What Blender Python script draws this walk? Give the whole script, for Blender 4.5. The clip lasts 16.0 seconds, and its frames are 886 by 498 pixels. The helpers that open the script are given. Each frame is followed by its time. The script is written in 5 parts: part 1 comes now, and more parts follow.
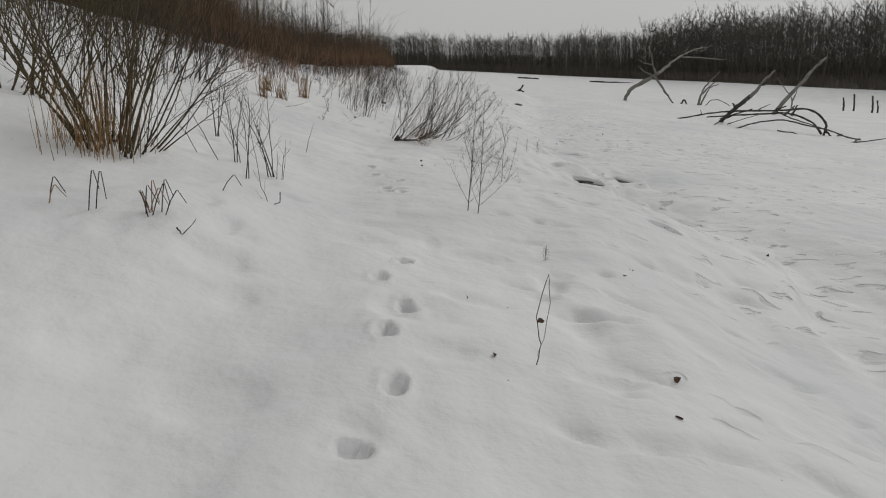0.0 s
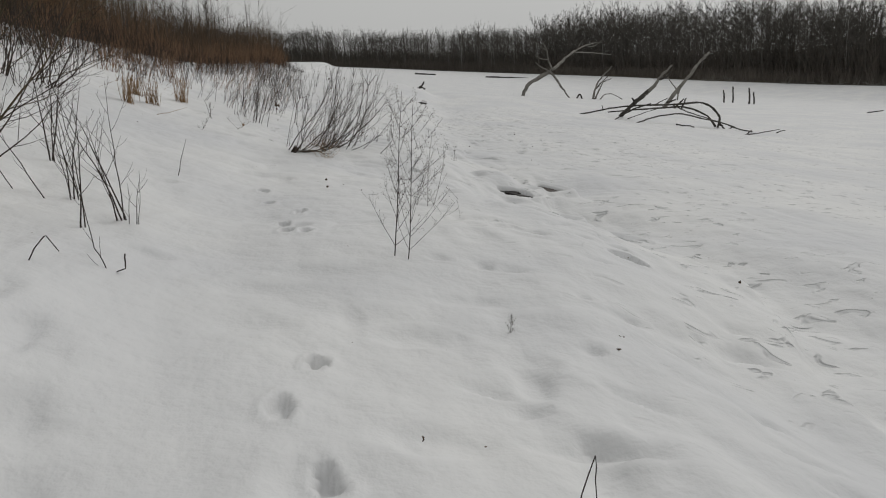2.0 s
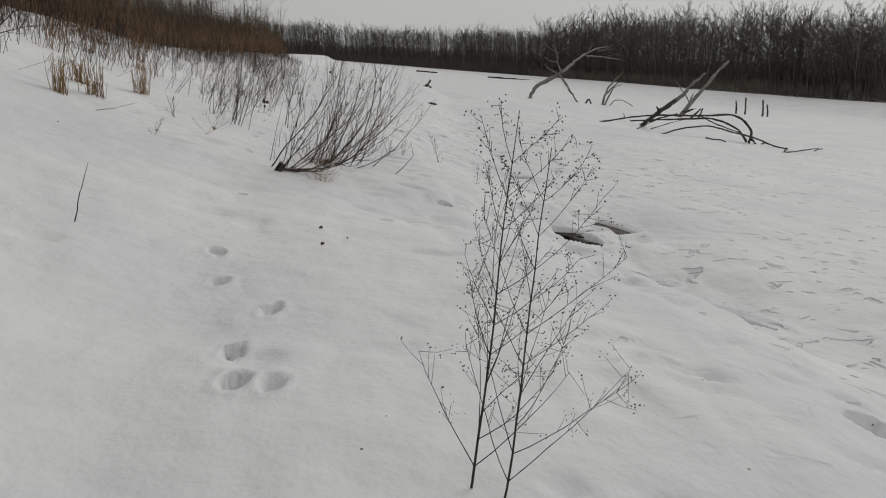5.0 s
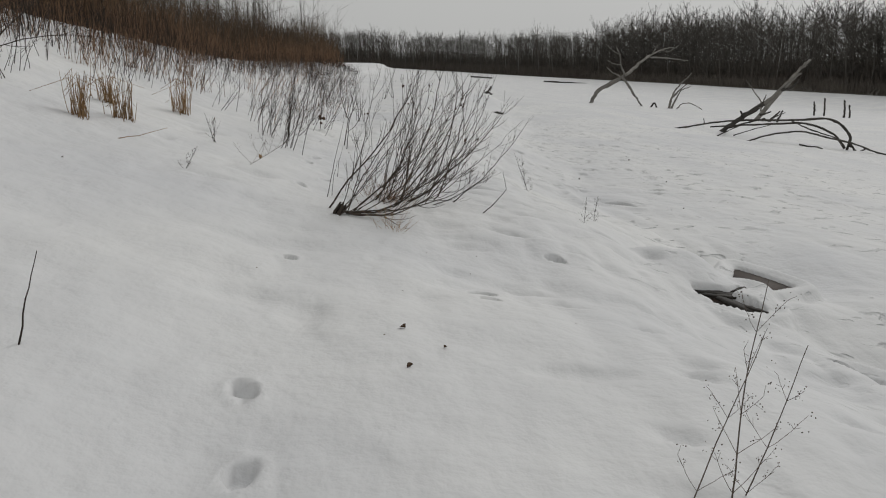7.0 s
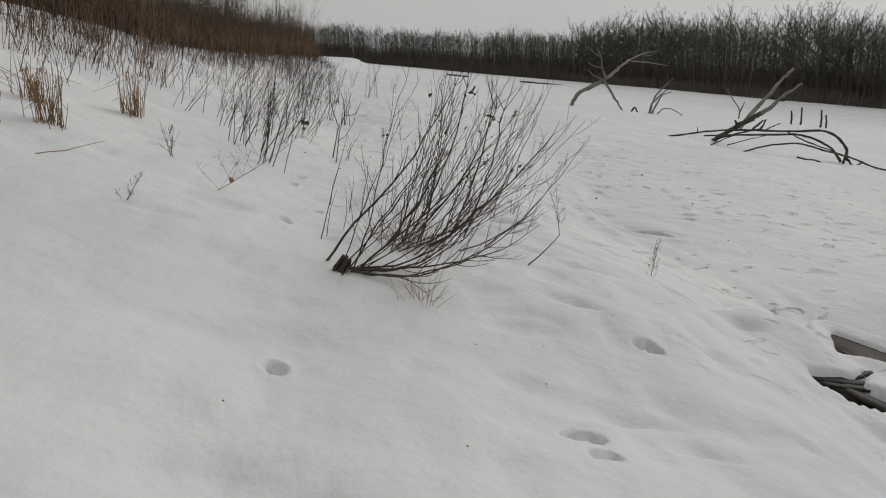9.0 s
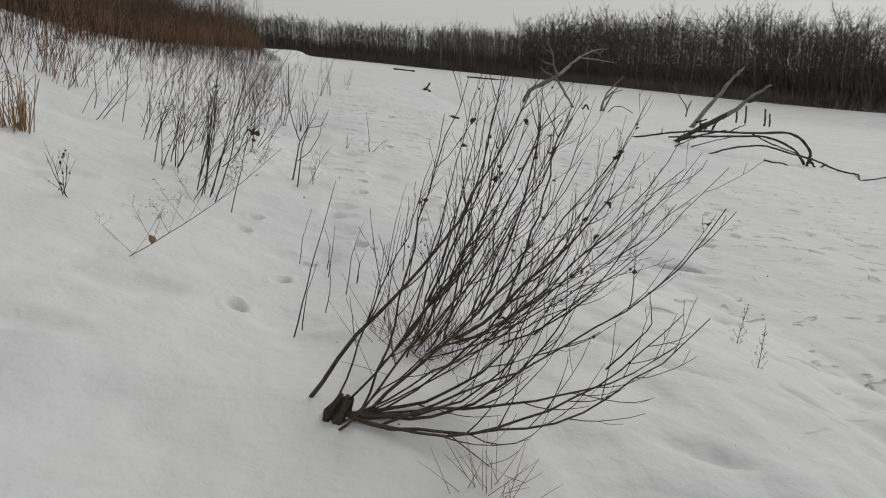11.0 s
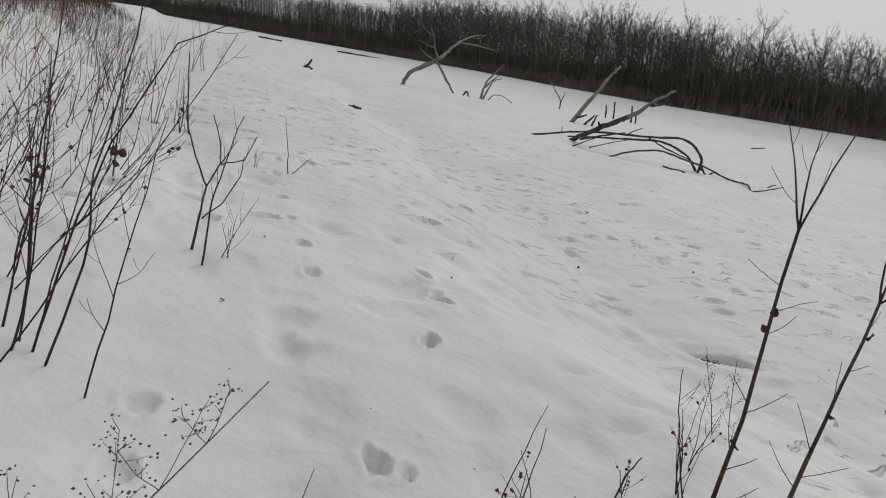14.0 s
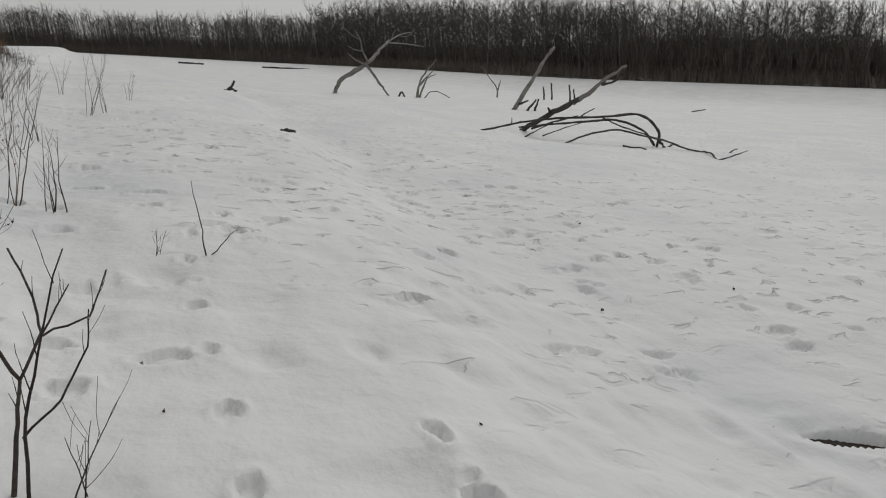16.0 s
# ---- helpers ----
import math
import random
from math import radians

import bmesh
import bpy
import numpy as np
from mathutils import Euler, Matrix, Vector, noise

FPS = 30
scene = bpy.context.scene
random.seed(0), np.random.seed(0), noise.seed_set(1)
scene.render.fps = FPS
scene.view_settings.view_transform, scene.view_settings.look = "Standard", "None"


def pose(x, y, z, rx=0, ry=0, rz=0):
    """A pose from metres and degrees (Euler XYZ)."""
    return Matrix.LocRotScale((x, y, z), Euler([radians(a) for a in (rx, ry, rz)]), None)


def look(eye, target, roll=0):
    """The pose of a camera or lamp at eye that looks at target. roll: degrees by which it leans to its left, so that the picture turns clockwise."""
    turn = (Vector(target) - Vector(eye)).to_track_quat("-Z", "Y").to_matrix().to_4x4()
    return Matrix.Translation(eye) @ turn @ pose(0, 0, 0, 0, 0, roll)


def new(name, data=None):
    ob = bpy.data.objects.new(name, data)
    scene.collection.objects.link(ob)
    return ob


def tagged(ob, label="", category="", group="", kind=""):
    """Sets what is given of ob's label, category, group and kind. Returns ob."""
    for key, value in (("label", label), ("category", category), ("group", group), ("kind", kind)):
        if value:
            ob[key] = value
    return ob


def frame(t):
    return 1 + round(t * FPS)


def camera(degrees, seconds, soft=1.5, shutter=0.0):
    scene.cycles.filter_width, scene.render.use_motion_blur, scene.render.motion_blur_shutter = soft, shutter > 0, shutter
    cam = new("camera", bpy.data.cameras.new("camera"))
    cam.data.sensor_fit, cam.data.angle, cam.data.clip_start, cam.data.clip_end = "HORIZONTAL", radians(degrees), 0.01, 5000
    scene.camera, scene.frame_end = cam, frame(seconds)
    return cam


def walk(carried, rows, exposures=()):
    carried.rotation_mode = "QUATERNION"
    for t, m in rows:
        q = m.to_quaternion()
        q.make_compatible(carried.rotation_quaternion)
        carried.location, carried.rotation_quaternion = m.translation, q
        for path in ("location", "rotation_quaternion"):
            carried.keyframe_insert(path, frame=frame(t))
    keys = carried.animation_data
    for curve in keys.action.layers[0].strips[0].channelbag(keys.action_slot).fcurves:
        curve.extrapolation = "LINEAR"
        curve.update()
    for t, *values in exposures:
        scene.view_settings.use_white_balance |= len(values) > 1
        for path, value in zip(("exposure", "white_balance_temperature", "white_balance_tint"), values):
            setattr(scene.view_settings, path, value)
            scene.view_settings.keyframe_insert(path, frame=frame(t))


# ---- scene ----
cam = camera(68.7, 16.0, soft=1.1)
METRES, EYE, TILT, LEAN, TURN = 16.0, 1.5, -16.0, -1.5, 0.0
ROWS = [
    (0.0, 0.0, 0.0, 0.0, 0.0, 0.0, -0.0),
    (0.5, -0.0039, 0.0235, 0.0071, -0.3, -0.08, 0.39),
    (1.0, -0.0017, 0.0514, 0.0135, -0.9, -0.37, -1.74),
    (1.5, -0.0032, 0.0772, 0.0224, -1.96, -0.18, 0.71),
    (2.0, -0.0071, 0.1021, 0.0308, -8.41, -0.52, 2.76),
    (2.5, -0.0067, 0.132, 0.0361, -10.93, -1.03, -7.2),
    (3.0, -0.0098, 0.1555, 0.0458, -11.11, -0.82, 1.92),
    (5.5, -0.0119, 0.3257, 0.0883, -7.14, -0.49, -0.98),
    (6.0, -0.0169, 0.3555, 0.0977, -4.09, -0.07, -1.34),
    (6.5, -0.0198, 0.3896, 0.1033, -4.18, -0.35, -0.57),
    (7.0, -0.0241, 0.4143, 0.1149, -4.25, -0.16, 0.51),
    (7.5, -0.0336, 0.4422, 0.125, -4.53, -0.05, -1.8),
    (8.0, -0.0398, 0.4714, 0.1293, -5.09, -0.28, -2.37),
    (10.5, -0.0589, 0.611, 0.1779, -10.65, -0.65, 2.18),
    (11.0, -0.0644, 0.6428, 0.1828, -11.51, -0.83, -0.1),
    (11.5, -0.0702, 0.6698, 0.1945, -11.76, -0.8, 3.09),
    (12.0, -0.0808, 0.6987, 0.204, -16.17, -1.16, 4.6),
    (12.5, -0.085, 0.7326, 0.2077, -17.26, -1.66, 0.59),
    (13.0, -0.0892, 0.76, 0.2199, -17.68, -1.44, 4.05),
    (13.5, -0.0929, 0.7877, 0.232, -22.32, -1.85, 1.75),
    (14.0, -0.0882, 0.8231, 0.2397, -23.37, -2.56, -1.5),
    (14.5, -0.083, 0.8532, 0.249, -23.89, -2.45, 5.43),
    (15.0, -0.0766, 0.8833, 0.2595, -27.51, -2.97, 7.01),
    (15.5, -0.0622, 0.9177, 0.2675, -27.62, -3.12, 2.44),
    (16.0, -0.0522, 0.9407, 0.2755, -27.69, -2.95, 6.69),
]
walk(cam, [(t, pose(-0.04, 0, EYE, TILT, LEAN, TURN) @ pose(METRES * x, METRES * y, METRES * z, 90 + pitch, roll, yaw)) for t, x, y, z, yaw, pitch, roll in ROWS],
     exposures=[(0.0, -0.57), (9.0, -0.56), (11.5, -0.50), (13.5, -0.50), (16.0, -0.56)])

# ---- light: a closed grey winter sky ----
SUN_HIGH, SUN_TURN = 38.0, 50.0
world = bpy.data.worlds.new("overcast_sky")
scene.world = world
world.use_nodes = True
wn = world.node_tree
wn.nodes.clear()
w_out = wn.nodes.new("ShaderNodeOutputWorld")
w_bg = wn.nodes.new("ShaderNodeBackground")
w_sky = wn.nodes.new("ShaderNodeTexSky")
w_sky.sky_type, w_sky.sun_disc = "NISHITA", False
w_sky.sun_elevation, w_sky.sun_rotation = radians(SUN_HIGH), radians(SUN_TURN)
w_sky.air_density, w_sky.dust_density, w_sky.ozone_density = 1.0, 4.0, 1.0
w_grey = wn.nodes.new("ShaderNodeHueSaturation")
w_grey.inputs["Saturation"].default_value = 0.10
w_mix = wn.nodes.new("ShaderNodeMix")
w_mix.data_type = "RGBA"
w_mix.inputs["Factor"].default_value = 0.85
w_geo = wn.nodes.new("ShaderNodeTexCoord")
w_noise = wn.nodes.new("ShaderNodeTexNoise")
w_noise.inputs["Scale"].default_value, w_noise.inputs["Detail"].default_value = 1.6, 4.0
w_ramp = wn.nodes.new("ShaderNodeValToRGB")
w_ramp.color_ramp.elements[0].position, w_ramp.color_ramp.elements[1].position = 0.3, 0.75
w_ramp.color_ramp.elements[0].color = (6.8, 6.85, 6.75, 1)
w_ramp.color_ramp.elements[1].color = (7.6, 7.65, 7.5, 1)
w_bg.inputs["Strength"].default_value = 0.1
wn.links.new(w_sky.outputs["Color"], w_grey.inputs["Color"])
wn.links.new(w_geo.outputs["Generated"], w_noise.inputs["Vector"])
wn.links.new(w_noise.outputs["Fac"], w_ramp.inputs["Fac"])
wn.links.new(w_grey.outputs["Color"], w_mix.inputs["A"])
wn.links.new(w_ramp.outputs["Color"], w_mix.inputs["B"])
wn.links.new(w_mix.outputs["Result"], w_bg.inputs["Color"])
wn.links.new(w_bg.outputs["Background"], w_out.inputs["Surface"])

sun = new("sun", bpy.data.lights.new("sun", "SUN"))
sun.data.energy, sun.data.angle, sun.data.color = 1.25, radians(32), (1.0, 0.98, 0.95)
sun.matrix_world = look((0, 0, 30), (30 * math.sin(radians(SUN_TURN)) * -1, 30 * math.cos(radians(SUN_TURN)) * -1, 30 - 30 * math.tan(radians(SUN_HIGH))))


# ---- materials ----
def material(name, dark, light, scale=8.0, rough=0.85, bump=0.3, stretch=(1, 1, 1), fine=60.0, per_piece=0.25, spread=0.01, specular=0.2):
    """A two-scale surface: broad stains between two colours, fine grain, relief, and a shift from piece to piece."""
    m = bpy.data.materials.new(name)
    m.use_nodes = True
    n, l = m.node_tree.nodes, m.node_tree.links
    b = n["Principled BSDF"]
    b.inputs["Roughness"].default_value = rough
    b.inputs["Specular IOR Level"].default_value = specular
    co = n.new("ShaderNodeTexCoord")
    mp = n.new("ShaderNodeMapping")
    mp.inputs["Scale"].default_value = stretch
    l.new(co.outputs["Object"], mp.inputs["Vector"])
    broad, grain = n.new("ShaderNodeTexNoise"), n.new("ShaderNodeTexNoise")
    broad.inputs["Scale"].default_value, broad.inputs["Detail"].default_value = scale, 4
    grain.inputs["Scale"].default_value, grain.inputs["Detail"].default_value = fine, 3
    for t in (broad, grain):
        l.new(mp.outputs["Vector"], t.inputs["Vector"])
    ramp = n.new("ShaderNodeValToRGB")
    ramp.color_ramp.elements[0].position, ramp.color_ramp.elements[1].position = 0.3, 0.7
    ramp.color_ramp.elements[0].color, ramp.color_ramp.elements[1].color = (*dark, 1), (*light, 1)
    mixed = n.new("ShaderNodeMath")
    mixed.operation = "MULTIPLY_ADD"
    mixed.inputs[1].default_value = 0.45
    l.new(grain.outputs["Fac"], mixed.inputs[0])
    half = n.new("ShaderNodeMath")
    half.operation = "MULTIPLY"
    half.inputs[1].default_value = 0.55
    l.new(broad.outputs["Fac"], half.inputs[0])
    l.new(half.outputs[0], mixed.inputs[2])
    l.new(mixed.outputs[0], ramp.inputs["Fac"])
    info, geo = n.new("ShaderNodeObjectInfo"), n.new("ShaderNodeNewGeometry")
    add = n.new("ShaderNodeMath")
    add.operation = "ADD"
    l.new(info.outputs["Random"], add.inputs[0])
    l.new(geo.outputs["Random Per Island"], add.inputs[1])
    ranged = n.new("ShaderNodeMapRange")
    ranged.inputs["From Max"].default_value = 2.0
    ranged.inputs["To Min"].default_value, ranged.inputs["To Max"].default_value = 1 - per_piece, 1 + per_piece
    l.new(add.outputs[0], ranged.inputs["Value"])
    hsv = n.new("ShaderNodeHueSaturation")
    l.new(ramp.outputs["Color"], hsv.inputs["Color"])
    l.new(ranged.outputs["Result"], hsv.inputs["Value"])
    l.new(hsv.outputs["Color"], b.inputs["Base Color"])
    if bump:
        bp = n.new("ShaderNodeBump")
        bp.inputs["Strength"].default_value, bp.inputs["Distance"].default_value = bump, spread
        l.new(mixed.outputs[0], bp.inputs["Height"])
        l.new(bp.outputs["Normal"], b.inputs["Normal"])
    return m


def snow_material():
    m = bpy.data.materials.new("snow")
    m.use_nodes = True
    n, l = m.node_tree.nodes, m.node_tree.links
    b = n["Principled BSDF"]
    b.inputs["Roughness"].default_value = 0.75
    b.inputs["Specular IOR Level"].default_value = 0.15
    co = n.new("ShaderNodeTexCoord")
    wide, mid, crust, grit = (n.new("ShaderNodeTexNoise") for _ in range(4))
    for t, s, d in ((wide, 0.35, 5), (mid, 3.5, 5), (crust, 26.0, 5), (grit, 150.0, 2)):
        t.inputs["Scale"].default_value, t.inputs["Detail"].default_value = s, d
        l.new(co.outputs["Object"], t.inputs["Vector"])
    ramp = n.new("ShaderNodeValToRGB")
    ramp.color_ramp.elements[0].position, ramp.color_ramp.elements[1].position = 0.3, 0.65
    ramp.color_ramp.elements[0].color, ramp.color_ramp.elements[1].color = (0.65, 0.655, 0.67, 1), (0.75, 0.75, 0.745, 1)
    l.new(wide.outputs["Fac"], ramp.inputs["Fac"])
    # windblown specks of bark and grass
    speck = n.new("ShaderNodeTexVoronoi")
    speck.inputs["Scale"].default_value = 9.0
    l.new(co.outputs["Object"], speck.inputs["Vector"])
    dots = n.new("ShaderNodeMath")
    dots.operation = "LESS_THAN"
    dots.inputs[1].default_value = 0.055
    l.new(speck.outputs["Distance"], dots.inputs[0])
    few = n.new("ShaderNodeMath")
    few.operation = "GREATER_THAN"
    few.inputs[1].default_value = 0.93
    sep = n.new("ShaderNodeSeparateColor")
    l.new(speck.outputs["Color"], sep.inputs["Color"])
    l.new(sep.outputs["Red"], few.inputs[0])
    both = n.new("ShaderNodeMath")
    both.operation = "MULTIPLY"
    l.new(dots.outputs[0], both.inputs[0])
    l.new(few.outputs[0], both.inputs[1])
    dirt = n.new("ShaderNodeMix")
    dirt.data_type = "RGBA"
    dirt.inputs["B"].default_value = (0.16, 0.13, 0.10, 1)
    l.new(both.outputs[0], dirt.inputs["Factor"])
    l.new(ramp.outputs["Color"], dirt.inputs["A"])
    # wind-scoured hollows, their shade painted in as a greyer snow colour
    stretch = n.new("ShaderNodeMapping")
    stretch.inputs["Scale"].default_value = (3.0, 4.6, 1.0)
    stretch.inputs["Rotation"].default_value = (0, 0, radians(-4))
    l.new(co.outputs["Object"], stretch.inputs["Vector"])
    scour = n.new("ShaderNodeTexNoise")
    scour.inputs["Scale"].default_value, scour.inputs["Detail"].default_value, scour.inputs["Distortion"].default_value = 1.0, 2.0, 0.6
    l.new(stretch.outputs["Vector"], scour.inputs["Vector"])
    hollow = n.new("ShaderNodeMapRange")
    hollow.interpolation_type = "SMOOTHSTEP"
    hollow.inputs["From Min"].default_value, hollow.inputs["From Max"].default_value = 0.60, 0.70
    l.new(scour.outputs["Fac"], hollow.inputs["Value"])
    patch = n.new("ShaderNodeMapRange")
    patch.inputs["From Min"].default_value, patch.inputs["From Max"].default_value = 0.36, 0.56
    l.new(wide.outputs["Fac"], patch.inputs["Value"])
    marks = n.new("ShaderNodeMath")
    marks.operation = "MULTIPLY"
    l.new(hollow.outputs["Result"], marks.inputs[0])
    # only on the open, wind-swept side and out on the ice
    xyz = n.new("ShaderNodeSeparateXYZ")
    l.new(co.outputs["Object"], xyz.inputs["Vector"])
    ahead = n.new("ShaderNodeMath")
    ahead.operation = "SUBTRACT"
    ahead.inputs[1].default_value = 17.0
    l.new(xyz.outputs["Y"], ahead.inputs[0])
    past = n.new("ShaderNodeMath")
    past.operation = "MAXIMUM"
    past.inputs[1].default_value = 0.0
    l.new(ahead.outputs[0], past.inputs[0])
    open_side = n.new("ShaderNodeMath")
    open_side.operation = "MULTIPLY_ADD"
    open_side.inputs[1].default_value = 0.4
    l.new(past.outputs[0], open_side.inputs[0])
    l.new(xyz.outputs["X"], open_side.inputs[2])
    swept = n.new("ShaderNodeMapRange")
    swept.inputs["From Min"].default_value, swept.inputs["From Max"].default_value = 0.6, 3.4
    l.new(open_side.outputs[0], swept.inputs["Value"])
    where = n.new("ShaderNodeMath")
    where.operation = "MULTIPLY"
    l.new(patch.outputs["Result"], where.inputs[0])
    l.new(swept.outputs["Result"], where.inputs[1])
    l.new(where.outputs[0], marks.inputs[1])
    # the grey stands in for the shade inside each hollow
    hollow_shade = n.new("ShaderNodeMix")
    hollow_shade.data_type = "RGBA"
    hollow_shade.inputs["B"].default_value = (0.56, 0.565, 0.57, 1)
    l.new(marks.outputs[0], hollow_shade.inputs["Factor"])
    l.new(dirt.outputs["Result"], hollow_shade.inputs["A"])
    l.new(hollow_shade.outputs["Result"], b.inputs["Base Color"])
    deep = n.new("ShaderNodeMath")
    deep.operation = "MULTIPLY"
    deep.inputs[1].default_value = -1.0
    l.new(marks.outputs[0], deep.inputs[0])
    last = None
    for t, strength, reach in ((deep, 0.75, 0.05), (mid, 0.42, 0.11), (crust, 0.07, 0.015), (grit, 0.04, 0.004)):
        bp = n.new("ShaderNodeBump")
        bp.inputs["Strength"].default_value, bp.inputs["Distance"].default_value = strength, reach
        l.new(t.outputs[0], bp.inputs["Height"])
        if last:
            l.new(last.outputs["Normal"], bp.inputs["Normal"])
        last = bp
    l.new(last.outputs["Normal"], b.inputs["Normal"])
    return m


SNOW = snow_material()
WILLOW = material("olive_willow_bark", (0.040, 0.032, 0.020), (0.12, 0.095, 0.055), 6, fine=50, per_piece=0.35)
BARK = material("dark_shrub_bark", (0.026, 0.021, 0.018), (0.105, 0.084, 0.068), 7, fine=70, per_piece=0.3)
TWIG = material("dark_twig", (0.020, 0.016, 0.014), (0.072, 0.056, 0.047), 9, fine=90, per_piece=0.35)
STRAW = material("dry_straw", (0.20, 0.115, 0.055), (0.42, 0.28, 0.15), 9, fine=80, per_piece=0.35)
RUST = material("rusty_dry_grass", (0.15, 0.090, 0.056), (0.35, 0.215, 0.130), 5, fine=60, per_piece=0.4)
GREYSTEM = material("grey_sapling_bark", (0.050, 0.043, 0.036), (0.14, 0.12, 0.10), 3, fine=40, per_piece=0.4)
BRUSH = material("brown_brush_stems", (0.065, 0.046, 0.030), (0.185, 0.130, 0.086), 3, fine=40, per_piece=0.4)
SEED = material("seed_head", (0.065, 0.054, 0.044), (0.19, 0.155, 0.125), 20, fine=120, per_piece=0.4)
LEAF = material("withered_leaf", (0.04, 0.026, 0.018), (0.12, 0.075, 0.05), 14, fine=120, per_piece=0.4)
DRIFT = material("weathered_driftwood", (0.022, 0.020, 0.018), (0.10, 0.092, 0.082), 2.2, fine=26, bump=0.6, spread=0.03, per_piece=0.2)
BLEACHED = material("bleached_driftwood", (0.10, 0.095, 0.085), (0.28, 0.265, 0.24), 1.8, fine=22, bump=0.6, spread=0.03, per_piece=0.2)
FOREST = material("far_bark", (0.055, 0.051, 0.046), (0.130, 0.121, 0.108), 0.5, fine=3, bump=0, per_piece=0.22)
BIRCH = material("pale_birch_bark", (0.16, 0.155, 0.145), (0.36, 0.35, 0.33), 0.8, fine=3, bump=0, per_piece=0.3)
UNDER = material("far_undergrowth", (0.060, 0.053, 0.046), (0.138, 0.121, 0.103), 0.3, fine=3, bump=0, per_piece=0.45)
SCRUB = material("grey_brown_scrub", (0.085, 0.075, 0.064), (0.19, 0.168, 0.142), 0.3, fine=3, bump=0, per_piece=0.45)
WETICE_AND_SHADE = material("brown_ice_and_crack_shade", (0.012, 0.009, 0.007), (0.055, 0.034, 0.025), 3, rough=0.6, fine=18, bump=0.2, spread=0.01, per_piece=0.05, specular=0.2)
WETWOOD = material("wet_wood", (0.010, 0.009, 0.008), (0.050, 0.044, 0.036), 5, rough=0.55, fine=45, bump=0.6, spread=0.01, stretch=(1, 1, 4), per_piece=0.25)


# ---- mesh helpers ----
class Geo:
    """Gathers tubes and blades into one mesh."""

    def __init__(self):
        self.v, self.f, self.n = [], [], 0

    def tube(self, pts, radii, sides=5):
        pts = np.asarray(pts, float)
        radii = np.broadcast_to(np.asarray(radii, float), (len(pts),))
        way = np.gradient(pts, axis=0)
        way /= np.maximum(np.linalg.norm(way, axis=1, keepdims=True), 1e-9)
        side = np.cross(way, np.where(np.abs(way[:, 2:3]) > 0.9, (1.0, 0.0, 0.0), (0.0, 0.0, 1.0)))
        for i in range(1, len(side)):
            if side[i] @ side[i - 1] < 0:
                side[i] = -side[i]
        side /= np.maximum(np.linalg.norm(side, axis=1, keepdims=True), 1e-9)
        up = np.cross(way, side)
        a = np.arange(sides) * 2 * math.pi / sides
        ring = pts[:, None] + radii[:, None, None] * (np.cos(a)[None, :, None] * side[:, None] + np.sin(a)[None, :, None] * up[:, None])
        self.v.append(ring.reshape(-1, 3))
        o, k = self.n, len(pts)
        for i in range(k - 1):
            for j in range(sides):
                q = (j + 1) % sides
                p = o + i * sides
                self.f.append((p + j, p + q, p + sides + q, p + sides + j))
        self.f.append(tuple(o + j for j in reversed(range(sides))))
        self.f.append(tuple(o + (k - 1) * sides + j for j in range(sides)))
        self.n += k * sides
        return o, sides, k

    def graft(self, host, s, shoot):
        """Grows a shoot onto its host stem: a small web from the stem's skin to the shoot's collar."""
        o, sides, k = host
        self.f.append((o + int(round(s * (k - 1))) * sides, shoot[0], shoot[0] + 1))

    def raw(self, verts, faces):
        self.v.append(np.asarray(verts, float).reshape(-1, 3))
        self.f += [tuple(self.n + i for i in f) for f in faces]
        self.n += len(self.v[-1])

    def pod(self, at, size, rng):
        """A small lumpy seed head or bud."""
        at = np.asarray(at, float)
        s = size * (0.7 + 0.6 * rng.random(6))
        d = np.array([(1, 0, 0), (-1, 0, 0), (0, 1, 0), (0, -1, 0), (0, 0, 1), (0, 0, -1)], float)
        self.raw(at + d * s[:, None], [(0, 2, 4), (2, 1, 4), (1, 3, 4), (3, 0, 4), (2, 0, 5), (1, 2, 5), (3, 1, 5), (0, 3, 5)])

    def leaf(self, at, way, size, rng):
        """A curled leaf with some thickness."""
        at, way = np.asarray(at, float), np.asarray(way, float)
        way = way / np.linalg.norm(way)
        side = np.cross(way, rng.normal(size=3))
        side /= np.linalg.norm(side)
        nrm = np.cross(way, side)
        row = []
        for t, w, c in ((0, 0.06, 0), (0.35, 0.42, 0.12), (0.7, 0.36, 0.05), (1.0, 0.04, -0.15)):
            for s in (-1, 0, 1):
                row.append(at + size * (t * way + s * w * side + (c + 0.16 * abs(s)) * nrm))
        top = np.array(row)
        v = np.concatenate([top, top - nrm * size * 0.03])
        f = []
        for i in range(3):
            for j in range(2):
                p = i * 3 + j
                f += [(p, p + 1, p + 4, p + 3), (p + 15, p + 16, p + 13, p + 12)]
        rim = [0, 1, 2, 5, 8, 11, 10, 9, 6, 3]
        for a, b in zip(rim, rim[1:] + rim[:1]):
            f.append((a, a + 12, b + 12, b))
        self.raw(v, f)

    def mesh(self, name, mat):
        me = bpy.data.meshes.new(name)
        me.from_pydata(np.concatenate(self.v).tolist(), [], self.f)
        me.materials.append(mat)
        me.polygons.foreach_set("use_smooth", np.ones(len(me.polygons), bool))
        return me


def part(name, geo, mat, parent, label=""):
    ob = new(name, geo.mesh(name, mat))
    ob.parent = parent
    return tagged(ob, label)


def thing(name, at, label, category, group="", kind=""):
    ob = new(name)
    ob.location = at
    ob.empty_display_size = 0.1
    return tagged(ob, label, category, group, kind)


